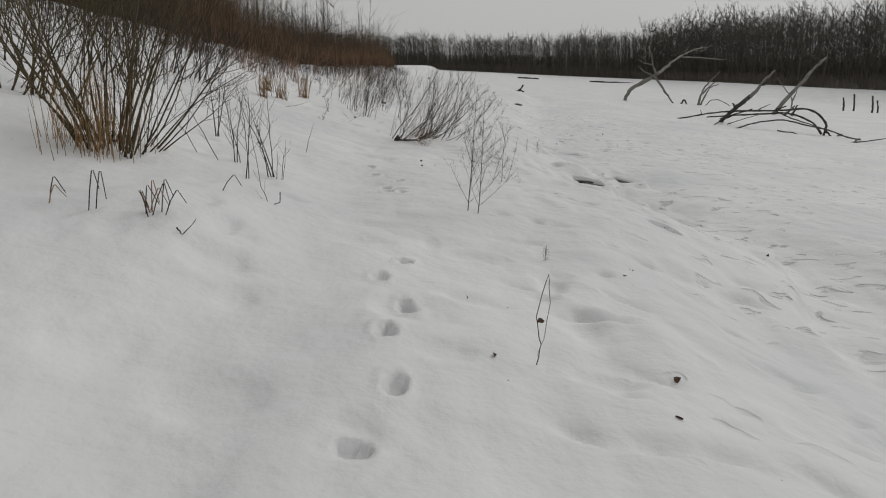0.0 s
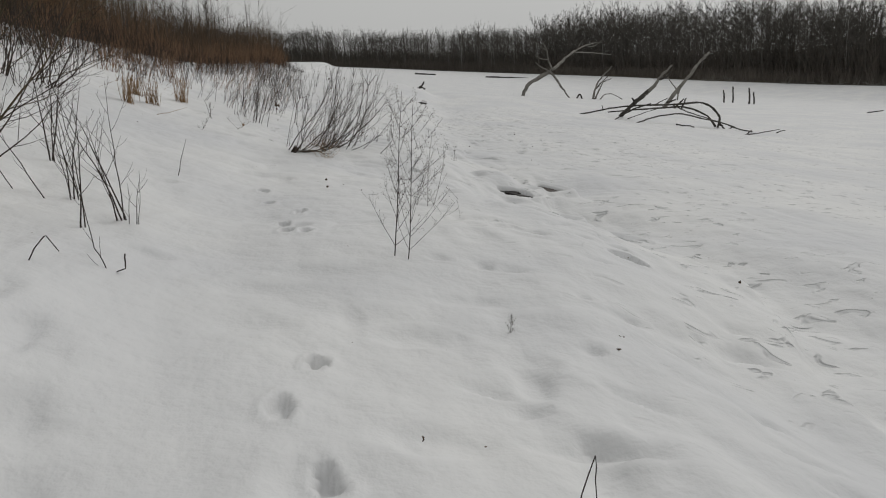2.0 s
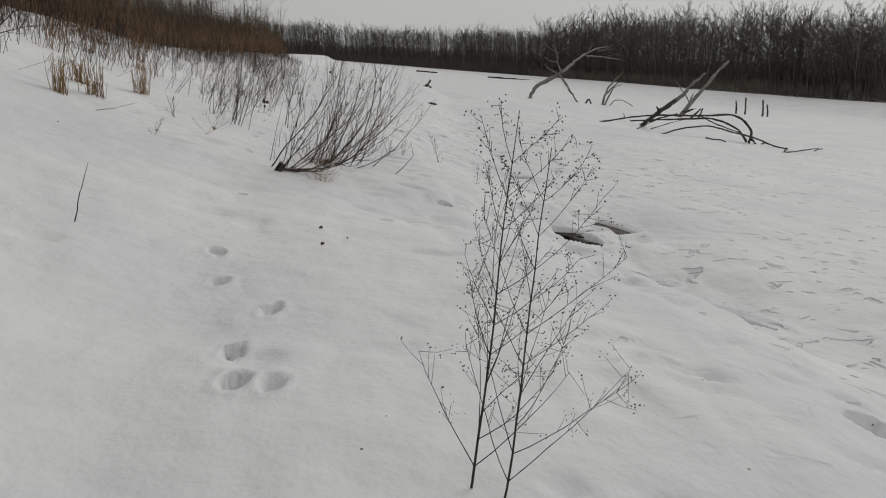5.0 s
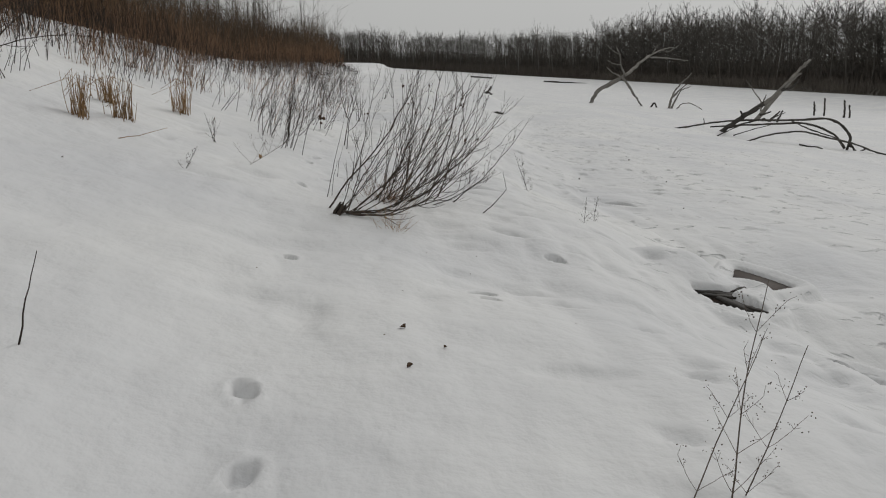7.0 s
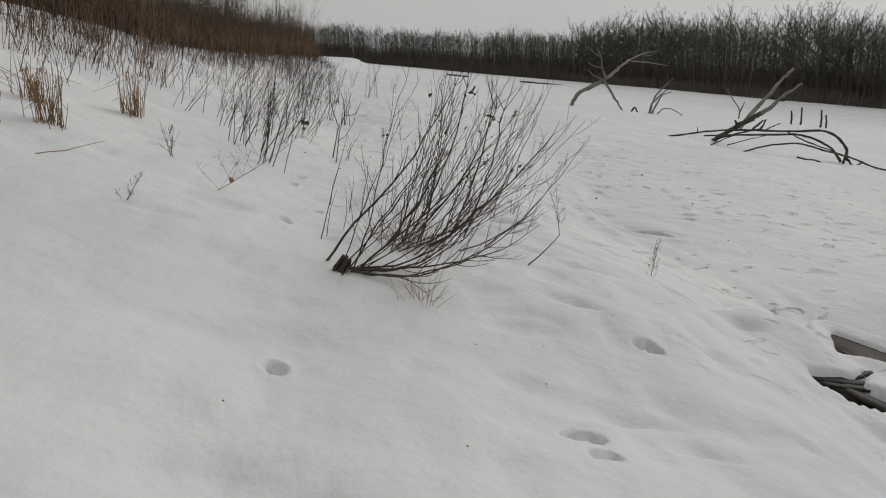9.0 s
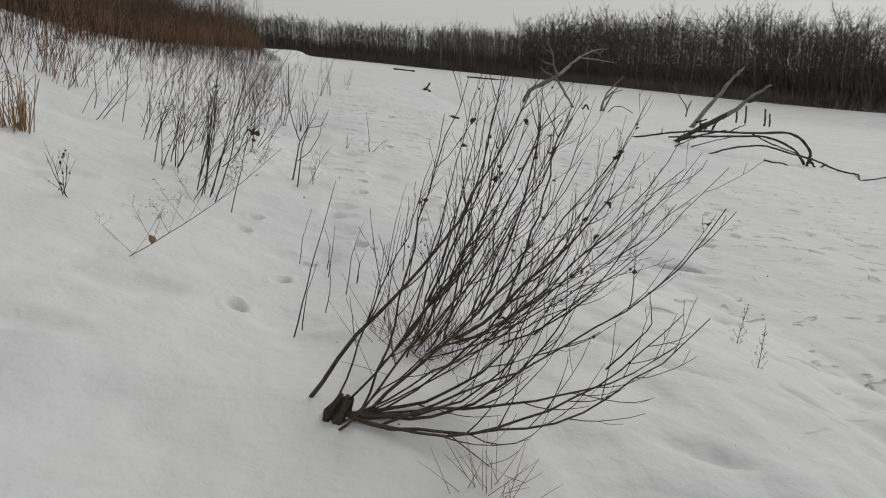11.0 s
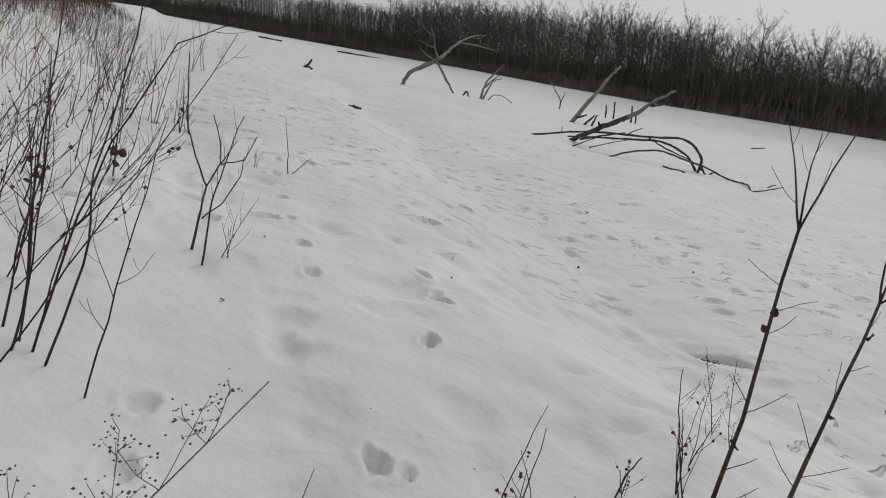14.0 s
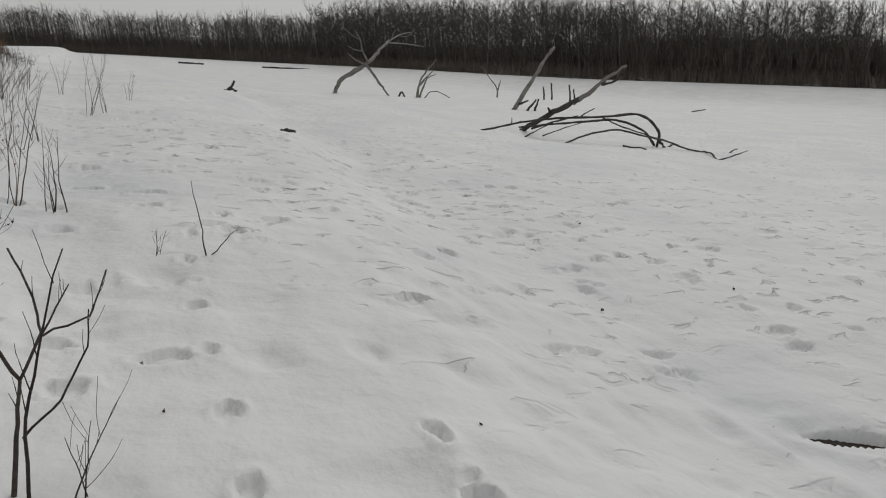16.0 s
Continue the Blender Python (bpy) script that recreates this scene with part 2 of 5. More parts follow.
def big_mesh(name, verts, faces, mat, smoothed=False):
    """A mesh from arrays; faces all with the same number of corners."""
    me = bpy.data.meshes.new(name)
    k = faces.shape[1]
    me.vertices.add(len(verts))
    me.vertices.foreach_set("co", np.ascontiguousarray(verts, np.float32).ravel())
    me.loops.add(faces.size)
    me.loops.foreach_set("vertex_index", np.ascontiguousarray(faces, np.int32).ravel())
    me.polygons.add(len(faces))
    me.polygons.foreach_set("loop_start", np.arange(0, faces.size, k, dtype=np.int32))
    me.polygons.foreach_set("use_smooth", np.full(len(faces), smoothed))
    me.update(calc_edges=True)
    me.validate()
    me.materials.append(mat)
    return me


def bent(start, way, length, rise=0.0, wander=0.06, steps=7, rng=None):
    """The line of a stem: it sets off along way, is turned upwards by rise, and wanders a little."""
    p, d = np.array(start, float), np.array(way, float)
    d /= np.linalg.norm(d)
    pts = [p.copy()]
    for _ in range(steps):
        d = d + np.array((0, 0, rise / steps)) + rng.normal(size=3) * wander
        d /= np.linalg.norm(d)
        p = p + d * length / steps
        pts.append(p.copy())
    return np.array(pts)


def along(pts, s):
    f = s * (len(pts) - 1)
    i = min(int(f), len(pts) - 2)
    d = pts[i + 1] - pts[i]
    return pts[i] + (f - i) * d, d / np.linalg.norm(d)


def side_shoots(geo, pts, radius, count, length, rng, start=0.25, rise=0.5, sides=3, sub=0, spread=0.9, tip=0.0009, host=None):
    """Twigs that leave a stem at an angle, each with its own smaller ones if sub is set. Returns their lines."""
    made = []
    for k in range(count):
        s = start + (0.95 - start) * (k + rng.random()) / count
        at, d = along(pts, s)
        turn = rng.normal(size=3)
        turn -= (turn @ d) * d
        turn /= np.linalg.norm(turn)
        w = d + spread * turn
        n = length * (0.45 + 0.75 * rng.random()) * (1.15 - 0.6 * s)
        line = bent(at, w, n, rise, 0.07, 5, rng)
        r = max(radius * (1 - 0.7 * s) * 0.6, tip)
        shoot = geo.tube(line, np.linspace(r, tip, len(line)), sides)
        if host:
            geo.graft(host, s, shoot)
        made.append(line)
        if sub:
            side_shoots(geo, line, r, sub, n * 0.5, rng, 0.3, rise, 3, 0, spread, tip, shoot)
    return made


# ---- the lie of the land ----
def smooth(a, b, v):
    s = np.clip((v - a) / (b - a), 0.0, 1.0)
    return s * s * (3 - 2 * s)


def lattice(ix, iy):
    n = np.sin(ix * 127.1 + iy * 311.7) * 43758.5453
    return n - np.floor(n)


def value_noise(x, y):
    ix, iy = np.floor(x), np.floor(y)
    fx, fy = x - ix, y - iy
    fx, fy = fx * fx * (3 - 2 * fx), fy * fy * (3 - 2 * fy)
    low = lattice(ix, iy) * (1 - fx) + lattice(ix + 1, iy) * fx
    high = lattice(ix, iy + 1) * (1 - fx) + lattice(ix + 1, iy + 1) * fx
    return low * (1 - fy) + high * fy - 0.5


def shore_x(y):
    """Where the bank meets the ice."""
    return 3.28 + 0.75 * np.exp(-((y - 7.8) / 1.8) ** 2) - 0.55 * np.exp(-((y - 17.2) / 2.2) ** 2) + 0.12 * np.sin(y * 0.9) + 2.0 * smooth(20, 34, y) + 2.0 * smooth(36, 48, y) - 11.0 * smooth(52, 110, y)


def crest_x(y):
    """The line along which the brush begins on the bank."""
    return -9.2 + 0.055 * np.clip(y, -20, 60) + 0.9 * smooth(30, 60, y)


def crest_z(y):
    return 3.0 - 1.7 * smooth(6, 42, y)


FAR_X = (220, 165, 132, 110, 104, 97, 95, 92, 81, 61, 37, -8)
FAR_Y = (-60, 30, 86, 117, 136, 150, 163, 211, 277, 335, 378, 410)
FAR_Z = (-0.5, -0.6, -0.7, -1.3, -1.7, -1.75, -1.9, -2.1, -2.7, -3.1, -3.0, -2.5)


def base_land(x, y):
    x, y = np.asarray(x, float), np.asarray(y, float)
    d = x - shore_x(y)
    ice = -0.92 - 1.3 * smooth(0.5, 17, d) - 0.046 * np.clip(x - 18, 0, 57) - 0.0136 * np.clip(y - 42, 0, 88)
    fall = 0.62 * smooth(-2.2, 0.1, d) + 0.2 * smooth(-4.3, -1.5, d)
    far = smooth(20, 45, y)
    lower = 0.02 - fall - 0.10 * smooth(0.0, 0.5, d) * (1 - smooth(19, 27, y))
    left = np.clip((-0.9 - x) / np.maximum(-0.9 - crest_x(y), 0.5), 0, 3)
    rise = (crest_z(y) - 0.02) * np.where(left < 1, 0.45 * left * smooth(-0.02, 0.12, left) + 0.55 * left * left, 1 + (left - 1) * 0.45)
    rise = rise * (1 - 0.35 * far * smooth(1.0, 0.3, left))
    rise = rise * (1 - 0.85 * smooth(57, 85, y))
    bank = lower + rise
    bank = bank - 0.35 * far * smooth(-6, -0.5, d)
    soft = smooth(19, 27, y)
    on_ice = smooth(0.0, 1.0, (d + 2.0 * soft) / (0.5 + 5.0 * soft))
    z = bank * (1 - on_ice) + ice * on_ice
    z = z + 0.26 * np.exp(-((x + 2.0) / 1.1) ** 2 - ((y - 4.9) / 1.3) ** 2)
    z = z + 0.10 * np.exp(-((x + 3.3) / 1.2) ** 2 - ((y - 6.9) / 1.2) ** 2)
    z = z + 0.08 * np.exp(-((x + 0.3) / 0.8) ** 2 - ((y - 3.5) / 1.2) ** 2)
    z = z - 0.14 * np.exp(-((x - 0.7) / 0.8) ** 2 - ((y - 11.8) / 0.9) ** 2)
    z = z - 0.26 * np.exp(-((x - 16.3) / 3.0) ** 2 - ((y - 39.5) / 4.0) ** 2)
    z = z + 0.026 * np.clip(x, -40, 75)
    # the snowy shelf under the far woods
    reach = np.interp(y, FAR_Y, FAR_X)
    shelf = np.maximum(smooth(-34, -4, x - reach), smooth(365, 405, y))
    return z * (1 - shelf) + np.interp(y, FAR_Y, FAR_Z) * shelf


def dents(x, y):
    """Paw prints, drifts, wind scours and hollows in the snow."""
    z = 0.045 * value_noise(x * 0.8, y * 0.8) + 0.034 * value_noise(x * 2.1 + 9, y * 2.1) + 0.013 * value_noise(x * 5.3 + 2, y * 5.3)
    near = smooth(60, 25, y) * smooth(-14, -8, x) * smooth(34, 18, x)
    z = z + near * 0.010 * value_noise(x * 3.3 + 4, y * 5.5 + 5)
    # pillows of old snow with soft creases between them, deepest along the ledge above the ice
    d = x - shore_x(y)
    ledge = smooth(-3.2, -0.8, d) * smooth(1.6, 0.2, d) * smooth(24, 18, y)
    puff = np.sqrt(value_noise(x * 1.25 + 0.35 * y + 31, y * 1.05 + 3) ** 2 + 0.003) + 0.5 * np.sqrt(value_noise(x * 2.9 + 7, y * 2.3 + 13) ** 2 + 0.003)
    z = z + (0.06 + 0.13 * ledge) * near * (puff - 0.27)
    # the ledge breaks off to a hollow before the flat ice
    worn = smooth(4.0, 6.0, y) * smooth(15.6, 14.2, y) * (0.75 + 0.9 * value_noise(y * 0.7 + 3, 0 * y))
    z = z + worn * (0.05 * np.exp(-((d + 0.22) / 0.25) ** 2) - 0.20 * smooth(0.02, 0.25, d) * smooth(1.9, 0.4, d))
    return z


def stamp(x, y, px, py, wide, long, turn, deep, z):
    """One paw print with steep walls, a ragged rim and a little thrown-up snow."""
    box = (np.abs(x - px) < 0.35) & (np.abs(y - py) < 0.35)
    if not box.any():
        return
    c, s = math.cos(turn), math.sin(turn)
    u, v = (x[box] - px) * c + (y[box] - py) * s, -(x[box] - px) * s + (y[box] - py) * c
    r = np.hypot(u / wide, v / long) + 0.75 * value_noise(x[box] * 26, y[box] * 26) + 0.3 * value_noise(x[box] * 55, y[box] * 55)
    z[box] += -deep * smooth(1.06, 0.80, r) * (0.8 + 0.5 * value_noise(x[box] * 17 + 3, y[box] * 17)) + 0.014 * np.exp(-((r - 1.5) / 0.35) ** 2)


def prints(x, y):
    z = np.zeros_like(x)
    rng = np.random.default_rng(4)
    trail = [(-0.37, 2.29), (-0.23, 2.78), (-0.32, 3.30), (-0.22, 3.79), (-0.44, 4.32), (-0.30, 4.85), (-0.64, 7.48), (-0.48, 7.45), (-0.69, 7.85), (-0.57, 8.41), (-0.94, 8.93), (-1.06, 9.51), (-1.18, 11.6), (-1.44, 14.19), (-1.22, 14.75), (-1.05, 15.25), (-0.63, 15.74), (0.05, 16.9), (0.38, 17.54), (0.42, 18.0)]
    for px, py in trail:
        stamp(x, y, px, py, rng.uniform(0.042, 0.058), rng.uniform(0.065, 0.095), rng.normal() * 0.4, rng.uniform(0.055, 0.080), z)
        if rng.random() < 0.35:
            stamp(x, y, px + rng.normal() * 0.08, py + rng.normal() * 0.1, 0.04, 0.05, 0, 0.03, z)
    for px, py in ((-0.46, 17.9), (-0.43, 18.48), (-0.31, 20.4), (-0.36, 19.9), (-0.40, 19.2), (-0.28, 20.9), (-0.15, 21.6), (-1.48, 16.1), (-1.55, 15.7)):
        stamp(x, y, px, py, 0.055, 0.07, 0, 0.045, z)
    for _ in range(170):
        # old tracks, softened by wind and thaw
        px, py = rng.uniform(-3.2, 3.0), rng.uniform(1.5, 21)
        box = (np.abs(x - px) < 0.9) & (np.abs(y - py) < 0.9)
        r = np.hypot((x[box] - px) / rng.uniform(0.09, 0.30), (y[box] - py) / rng.uniform(0.09, 0.24)) + 0.35 * value_noise(x[box] * 7, y[box] * 7)
        z[box] -= rng.uniform(0.018, 0.045) * smooth(1.4, 0.3, r)
    for _ in range(420):
        px, py = rng.uniform(-2.5, 13), rng.uniform(18.6, 34)
        stamp(x, y, px, py, rng.uniform(0.07, 0.17), rng.uniform(0.05, 0.10), rng.normal() * 0.25, 0.05, z)
    for _ in range(110):
        px, py = rng.uniform(0.5, 3.2), rng.uniform(2.0, 16.5)
        box = (np.abs(x - px) < 0.7) & (np.abs(y - py) < 0.4)
        tilt = rng.normal() * 0.25 - 0.25
        u, v = x[box] - px, (y[box] - py) - tilt * (x[box] - px)
        wide = rng.uniform(0.06, 0.20)
        fade = np.exp(-(u / wide) ** 2)
        v = v + 0.03 * value_noise(u * 14 + px * 7, 0 * u)
        z[box] += fade * (-0.042 * smooth(-0.03, 0.0, v) * smooth(0.16, 0.0, v))
    return z


BROKEN = [  # where the ice has parted from the bank: outline, height of the bared ice or dark crack floor
    ([(3.73, 14.06), (3.92, 13.76), (4.05, 13.36), (3.66, 13.20), (3.36, 13.24), (3.48, 13.62)], -0.82),
    ([(2.63, 12.88), (3.02, 12.87), (3.29, 13.03), (2.95, 12.71), (3.13, 12.34), (2.87, 12.22), (2.70, 12.50)], -0.73),
    # narrow cracks from here on: the dark floor stands in for shade under the lip
    ([(3.08, 11.38), (3.29, 11.31), (3.45, 11.15), (3.22, 11.24)], -0.86),
    ([(3.70, 10.88), (4.00, 10.66), (4.16, 10.22), (3.94, 10.58)], -1.02),
    ([(3.25, 17.92), (3.45, 17.83), (3.70, 17.63), (3.80, 17.52), (3.60, 17.58), (3.40, 17.71)], -0.87),
]


def inside(x, y, outline):
    """How far inside the outline a place lies; negative outside."""
    far = np.full(x.shape, 1e9)
    odd = np.zeros(x.shape, bool)
    for (ax, ay), (bx, by) in zip(outline, outline[1:] + outline[:1]):
        ex, ey = bx - ax, by - ay
        t = np.clip(((x - ax) * ex + (y - ay) * ey) / (ex * ex + ey * ey), 0, 1)
        far = np.minimum(far, np.hypot(x - ax - t * ex, y - ay - t * ey))
        if ay != by:
            odd ^= ((ay > y) != (by > y)) & (x < (bx - ax) * (y - ay) / (by - ay) + ax)
    return np.where(odd, far, -far)


def pit(x, y, cx, cy, turn, long, wide, deep, hard=0.25):
    c, s = math.cos(radians(turn)), math.sin(radians(turn))
    u, v = (x - cx) * c + (y - cy) * s, -(x - cx) * s + (y - cy) * c
    return -deep * smooth(1 + hard, 1 - hard, (u / long) ** 2 + (v / wide) ** 2)


def thaw(x, y):
    """Hollows where the ice has broken along the bank."""
    z = 0.0 * x
    z = z - 0.12 * np.exp(-((x - 4.4) / 1.0) ** 2 - ((y - 10.4) / 1.6) ** 2)
    z = z - 0.14 * np.exp(-((x - 4.9) / 0.9) ** 2 - ((y - 6.9) / 1.5) ** 2)
    z = z - 0.12 * np.exp(-((x - 4.3) / 0.8) ** 2 - ((y - 14.0) / 0.7) ** 2)
    z = z + 0.16 * np.exp(-((x - 2.75) / 0.45) ** 2 - ((y - 13.45) / 0.45) ** 2)
    z = z + 0.16 * np.exp(-((x - 3.65) / 0.45) ** 2 - ((y - 12.75) / 0.32) ** 2)
    z = z - 0.16 * np.exp(-((x - 2.25) / 0.75) ** 2 - ((y - 11.2) / 1.25) ** 2)
    z = z + pit(x, y, 2.62, 7.45, -10, 0.20, 0.09, 0.10)
    z = z + pit(x, y, 1.06, 12.38, -35, 0.09, 0.05, 0.14)
    z = z + pit(x, y, 0.24, 11.22, -20, 0.10, 0.05, 0.10)
    z = z + pit(x, y, 0.26, 11.02, -10, 0.07, 0.035, 0.08)
    return z


def land(x, y):
    x, y = np.asarray(x, float), np.asarray(y, float)
    z = base_land(x, y) + dents(x, y) + thaw(x, y)
    for outline, floor in BROKEN:
        box = (np.abs(x - outline[0][0]) < 2.2) & (np.abs(y - outline[0][1]) < 2.2)
        if box.any():
            d = inside(x[box], y[box], outline) + 0.02 * value_noise(x[box] * 9, y[box] * 9)
            lip = np.maximum(z[box], floor + 0.025 + 0.06 * smooth(0.0, 0.22, -d))
            z[box] = np.where(d > -0.35, z[box] + (lip - z[box]) * smooth(-0.35, -0.15, d), z[box])
            cut = smooth(-0.015, 0.02, d)
            z[box] = z[box] * (1 - cut) + (floor - 0.10) * cut
    return z


def height(x, y):
    return float(land(np.array([x]), np.array([y]))[0])


def steps_out(inner, step, outer, grow):
    at, s, out = inner, step, []
    while abs(at) < abs(outer):
        s *= grow
        at += s
        out.append(at)
    return out


def build_ground():
    xs = np.array(steps_out(-4.5, -0.05, -1500, 1.07)[::-1] + list(np.arange(-4.5, -1.9, 0.045)) + list(np.arange(-1.9, 1.3, 0.022)) + list(np.arange(1.3, 6.5, 0.035)) + steps_out(6.5, 0.05, 1800, 1.045))
    ys = np.array(steps_out(0.6, -0.05, -1200, 1.10)[::-1] + list(np.arange(0.6, 20.0, 0.03)) + list(np.arange(20.0, 30.0, 0.06)) + steps_out(30.0, 0.07, 2500, 1.035))
    gx, gy = np.meshgrid(xs, ys)
    z = land(gx, gy)
    near = (gx > -4.6) & (gx < 15) & (gy > 0.5) & (gy < 36)
    z[near] += prints(gx[near], gy[near])
    idx = np.arange(gx.size).reshape(gx.shape)
    quads = np.stack([idx[:-1, :-1], idx[:-1, 1:], idx[1:, 1:], idx[1:, :-1]], -1).reshape(-1, 4)
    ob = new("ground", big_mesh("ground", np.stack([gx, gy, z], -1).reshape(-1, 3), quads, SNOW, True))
    return tagged(ob, "trampled white snow over a river bank and the frozen river", "snow", kind="structure")


build_ground()


def build_broken_ice():
    rng = np.random.default_rng(5)
    for outline, floor in BROKEN:
        o = np.array(outline)
        c = o.mean(0)
        wide = c + (o - c) * 1.10 + np.sign(o - c) * (0.05 if len(o) > 5 else 0.0)
        g = Geo()
        top = [(*p, floor + 0.012 * rng.normal()) for p in wide] + [(*c, floor)]
        low = [(*p, floor - 0.05) for p in wide]
        k = len(o)
        g.raw(top + low, [(i, (i + 1) % k, k) for i in range(k)] + [(i, k + 1 + i, k + 1 + (i + 1) % k, (i + 1) % k) for i in range(k)])
        # brown ice in the wide gaps, painted shade in the narrow cracks
        tagged(new("ice", g.mesh("ice", WETICE_AND_SHADE)), "dark sheet in a gap under the snow, for brown wet ice and crack shade", "ice", kind="structure")
    for at, turn, long, wide, tip in (((2.86, 12.86, -0.71), -8, 0.46, 0.05, 3), ((2.88, 12.74, -0.705), -22, 0.40, 0.035, -3), ((2.92, 12.50, -0.71), -60, 0.44, 0.06, 3), ((3.00, 12.42, -0.705), -62, 0.36, 0.03, -4), ((3.08, 12.92, -0.705), 14, 0.34, 0.03, -4), ((3.50, 13.45, -0.80), -65, 0.22, 0.022, 8)):
        g = Geo()
        n = 9
        u = np.linspace(-0.5, 0.5, n) * long
        w = wide * (0.55 + 0.45 * np.sqrt(np.clip(1 - (2 * u / long) ** 2, 0, 1))) * rng.uniform(0.85, 1.15, n)
        h = 0.012 + 0.008 * rng.random(n)
        v = []
        for a, b, q in zip(u, w, h):
            v += [(a, -b, 0), (a, b, 0), (a, b * 0.8, q), (a, -b * 0.8, q)]
        f = [(4 * i + j, 4 * i + (j + 1) % 4, 4 * i + 4 + (j + 1) % 4, 4 * i + 4 + j) for i in range(n - 1) for j in range(4)]
        f += [(3, 2, 1, 0), tuple(4 * (n - 1) + j for j in range(4))]
        g.raw(v, f)
        ob = new("wood_plank", g.mesh("wood_plank", WETWOOD))
        ob.matrix_world = pose(*at, 6, tip, turn)
        tagged(ob, "splintered wet dark plank wedged under the snow", "wood", "planks in the broken ice")


build_broken_ice()


# ---- the far woods ----
def bank_line(s):
    """The foot of the woods across the river; s runs from beside the walker to the far bend."""
    way = [0, 105, 170, 208, 228, 244, 257, 305, 372, 433, 482, 537, 594, 800]
    x = np.interp(s, way, FAR_X + (-63, -268))
    y = np.interp(s, way, FAR_Y + (428, 450))
    return float(x), float(y)


def tree_template(rng, tall, limbs, twigs, stout=0.135, wide=0.21, low=0.30, thin=0.016):
    """A bare broadleaf tree: a trunk, limbs that rise into a rounded crown, and a haze of twigs round their ends."""
    g = Geo()
    lean = rng.normal(size=2) * 0.05
    k = tall / 14
    pts = np.array([(lean[0] * h * tall + 0.25 * math.sin(4 * h + lean[1] * 40), lean[1] * h * tall, h * tall * 0.92) for h in (0, 0.3, 0.55, 0.8, 1.0)])
    g.tube(pts, np.array((1.0, 0.8, 0.6, 0.36, 0.12)) * stout * k, 4)
    ends = []
    for i in range(limbs):
        h = low + (0.99 - low) * ((i + rng.random()) / limbs) ** 0.8
        at, d = along(pts, min(max(h - rng.uniform(0.10, 0.22), 0.16), 0.98))
        a = rng.random() * 2 * math.pi
        reach = wide * tall * math.sqrt(max(0.02, 1 - ((h - 0.62) / 0.40) ** 2)) * rng.uniform(0.5, 1.05)
        end = np.array((pts[3][0] + reach * math.cos(a), pts[3][1] + reach * math.sin(a), h * tall))
        mid = at + (end - at) * 0.55 + np.array((0.0, 0.0, -0.03 * tall)) + rng.normal(size=3) * 0.2
        line = np.array([at, (at + mid) / 2 + rng.normal(size=3) * 0.1, mid, end])
        g.tube(line, np.linspace(0.045, 0.010, 4) * k, 3)
        ends.append(line)
    tri_v, tri_f = [], []
    for i in range(twigs):
        line = ends[rng.integers(len(ends))]
        at, d = along(line, 0.35 + 0.65 * rng.random())
        w = d * 0.6 + rng.normal(size=3) * 0.75 + np.array((0, 0, 0.12))
        w /= np.linalg.norm(w)
        n = tall * rng.uniform(0.022, 0.050)
        b = np.cross(w, rng.normal(size=3))
        b *= thin / np.linalg.norm(b)
        o = len(tri_v)
        tri_v += [at + b, at - b, at + w * n]
        tri_f.append((o, o + 1, o + 2))
        for _ in range(2):
            m = at + w * n * rng.uniform(0.2, 0.8)
            e = m + (w + rng.normal(size=3) * 0.7) * n * 0.5
            o = len(tri_v)
            tri_v += [m + b * 0.7, m - b * 0.7, e]
            tri_f.append((o, o + 1, o + 2))
    g.raw(tri_v, tri_f)
    v = np.concatenate(g.v)
    tris = []
    for f in g.f:
        for i in range(1, len(f) - 1):
            tris.append((f[0], f[i], f[i + 1]))
    return v, np.array(tris)


def scatter(templates, places, rng, name, mat, label, category, lean=0.11):
    vs, fs, o = [], [], 0
    for x, y, z, s in places:
        v, f = templates[rng.integers(len(templates))]
        a = rng.random() * 2 * math.pi
        c, n = math.cos(a) * s, math.sin(a) * s
        tall = v[:, 2] * s * rng.uniform(0.9, 1.1)
        # trees on a bank lean out over the open river
        w = np.stack([v[:, 0] * c - v[:, 1] * n + x - lean * tall, v[:, 0] * n + v[:, 1] * c + y, tall + z], 1)
        vs.append(w)
        fs.append(f + o)
        o += len(v)
    ob = new(name, big_mesh(name, np.concatenate(vs), np.concatenate(fs), mat))
    return tagged(ob, label, category, kind="stuff")


def shrub_template(rng, tall, stems):
    v, f = [], []
    for _ in range(stems):
        x, y = rng.normal(size=2) * 0.9
        w = rng.normal(size=2) * 0.22
        h = tall * rng.uniform(0.45, 1.0)
        b = rng.normal(size=3)
        b[2] = 0
        b *= 0.035 / np.linalg.norm(b)
        p, q = np.array((x, y, -0.1)), np.array((x + w[0] * h, y + w[1] * h, h))
        o = len(v)
        v += [p + b, p - b, q]
        f.append((o, o + 1, o + 2))
        for _ in range(3):
            t = rng.uniform(0.25, 0.85)
            m = p + (q - p) * t
            e = m + np.array((*(rng.normal(size=2) * 0.35), 0.7)) * h * 0.35
            o = len(v)
            v += [m + b * 0.7, m - b * 0.7, e]
            f.append((o, o + 1, o + 2))
    return np.array(v), np.array(f)


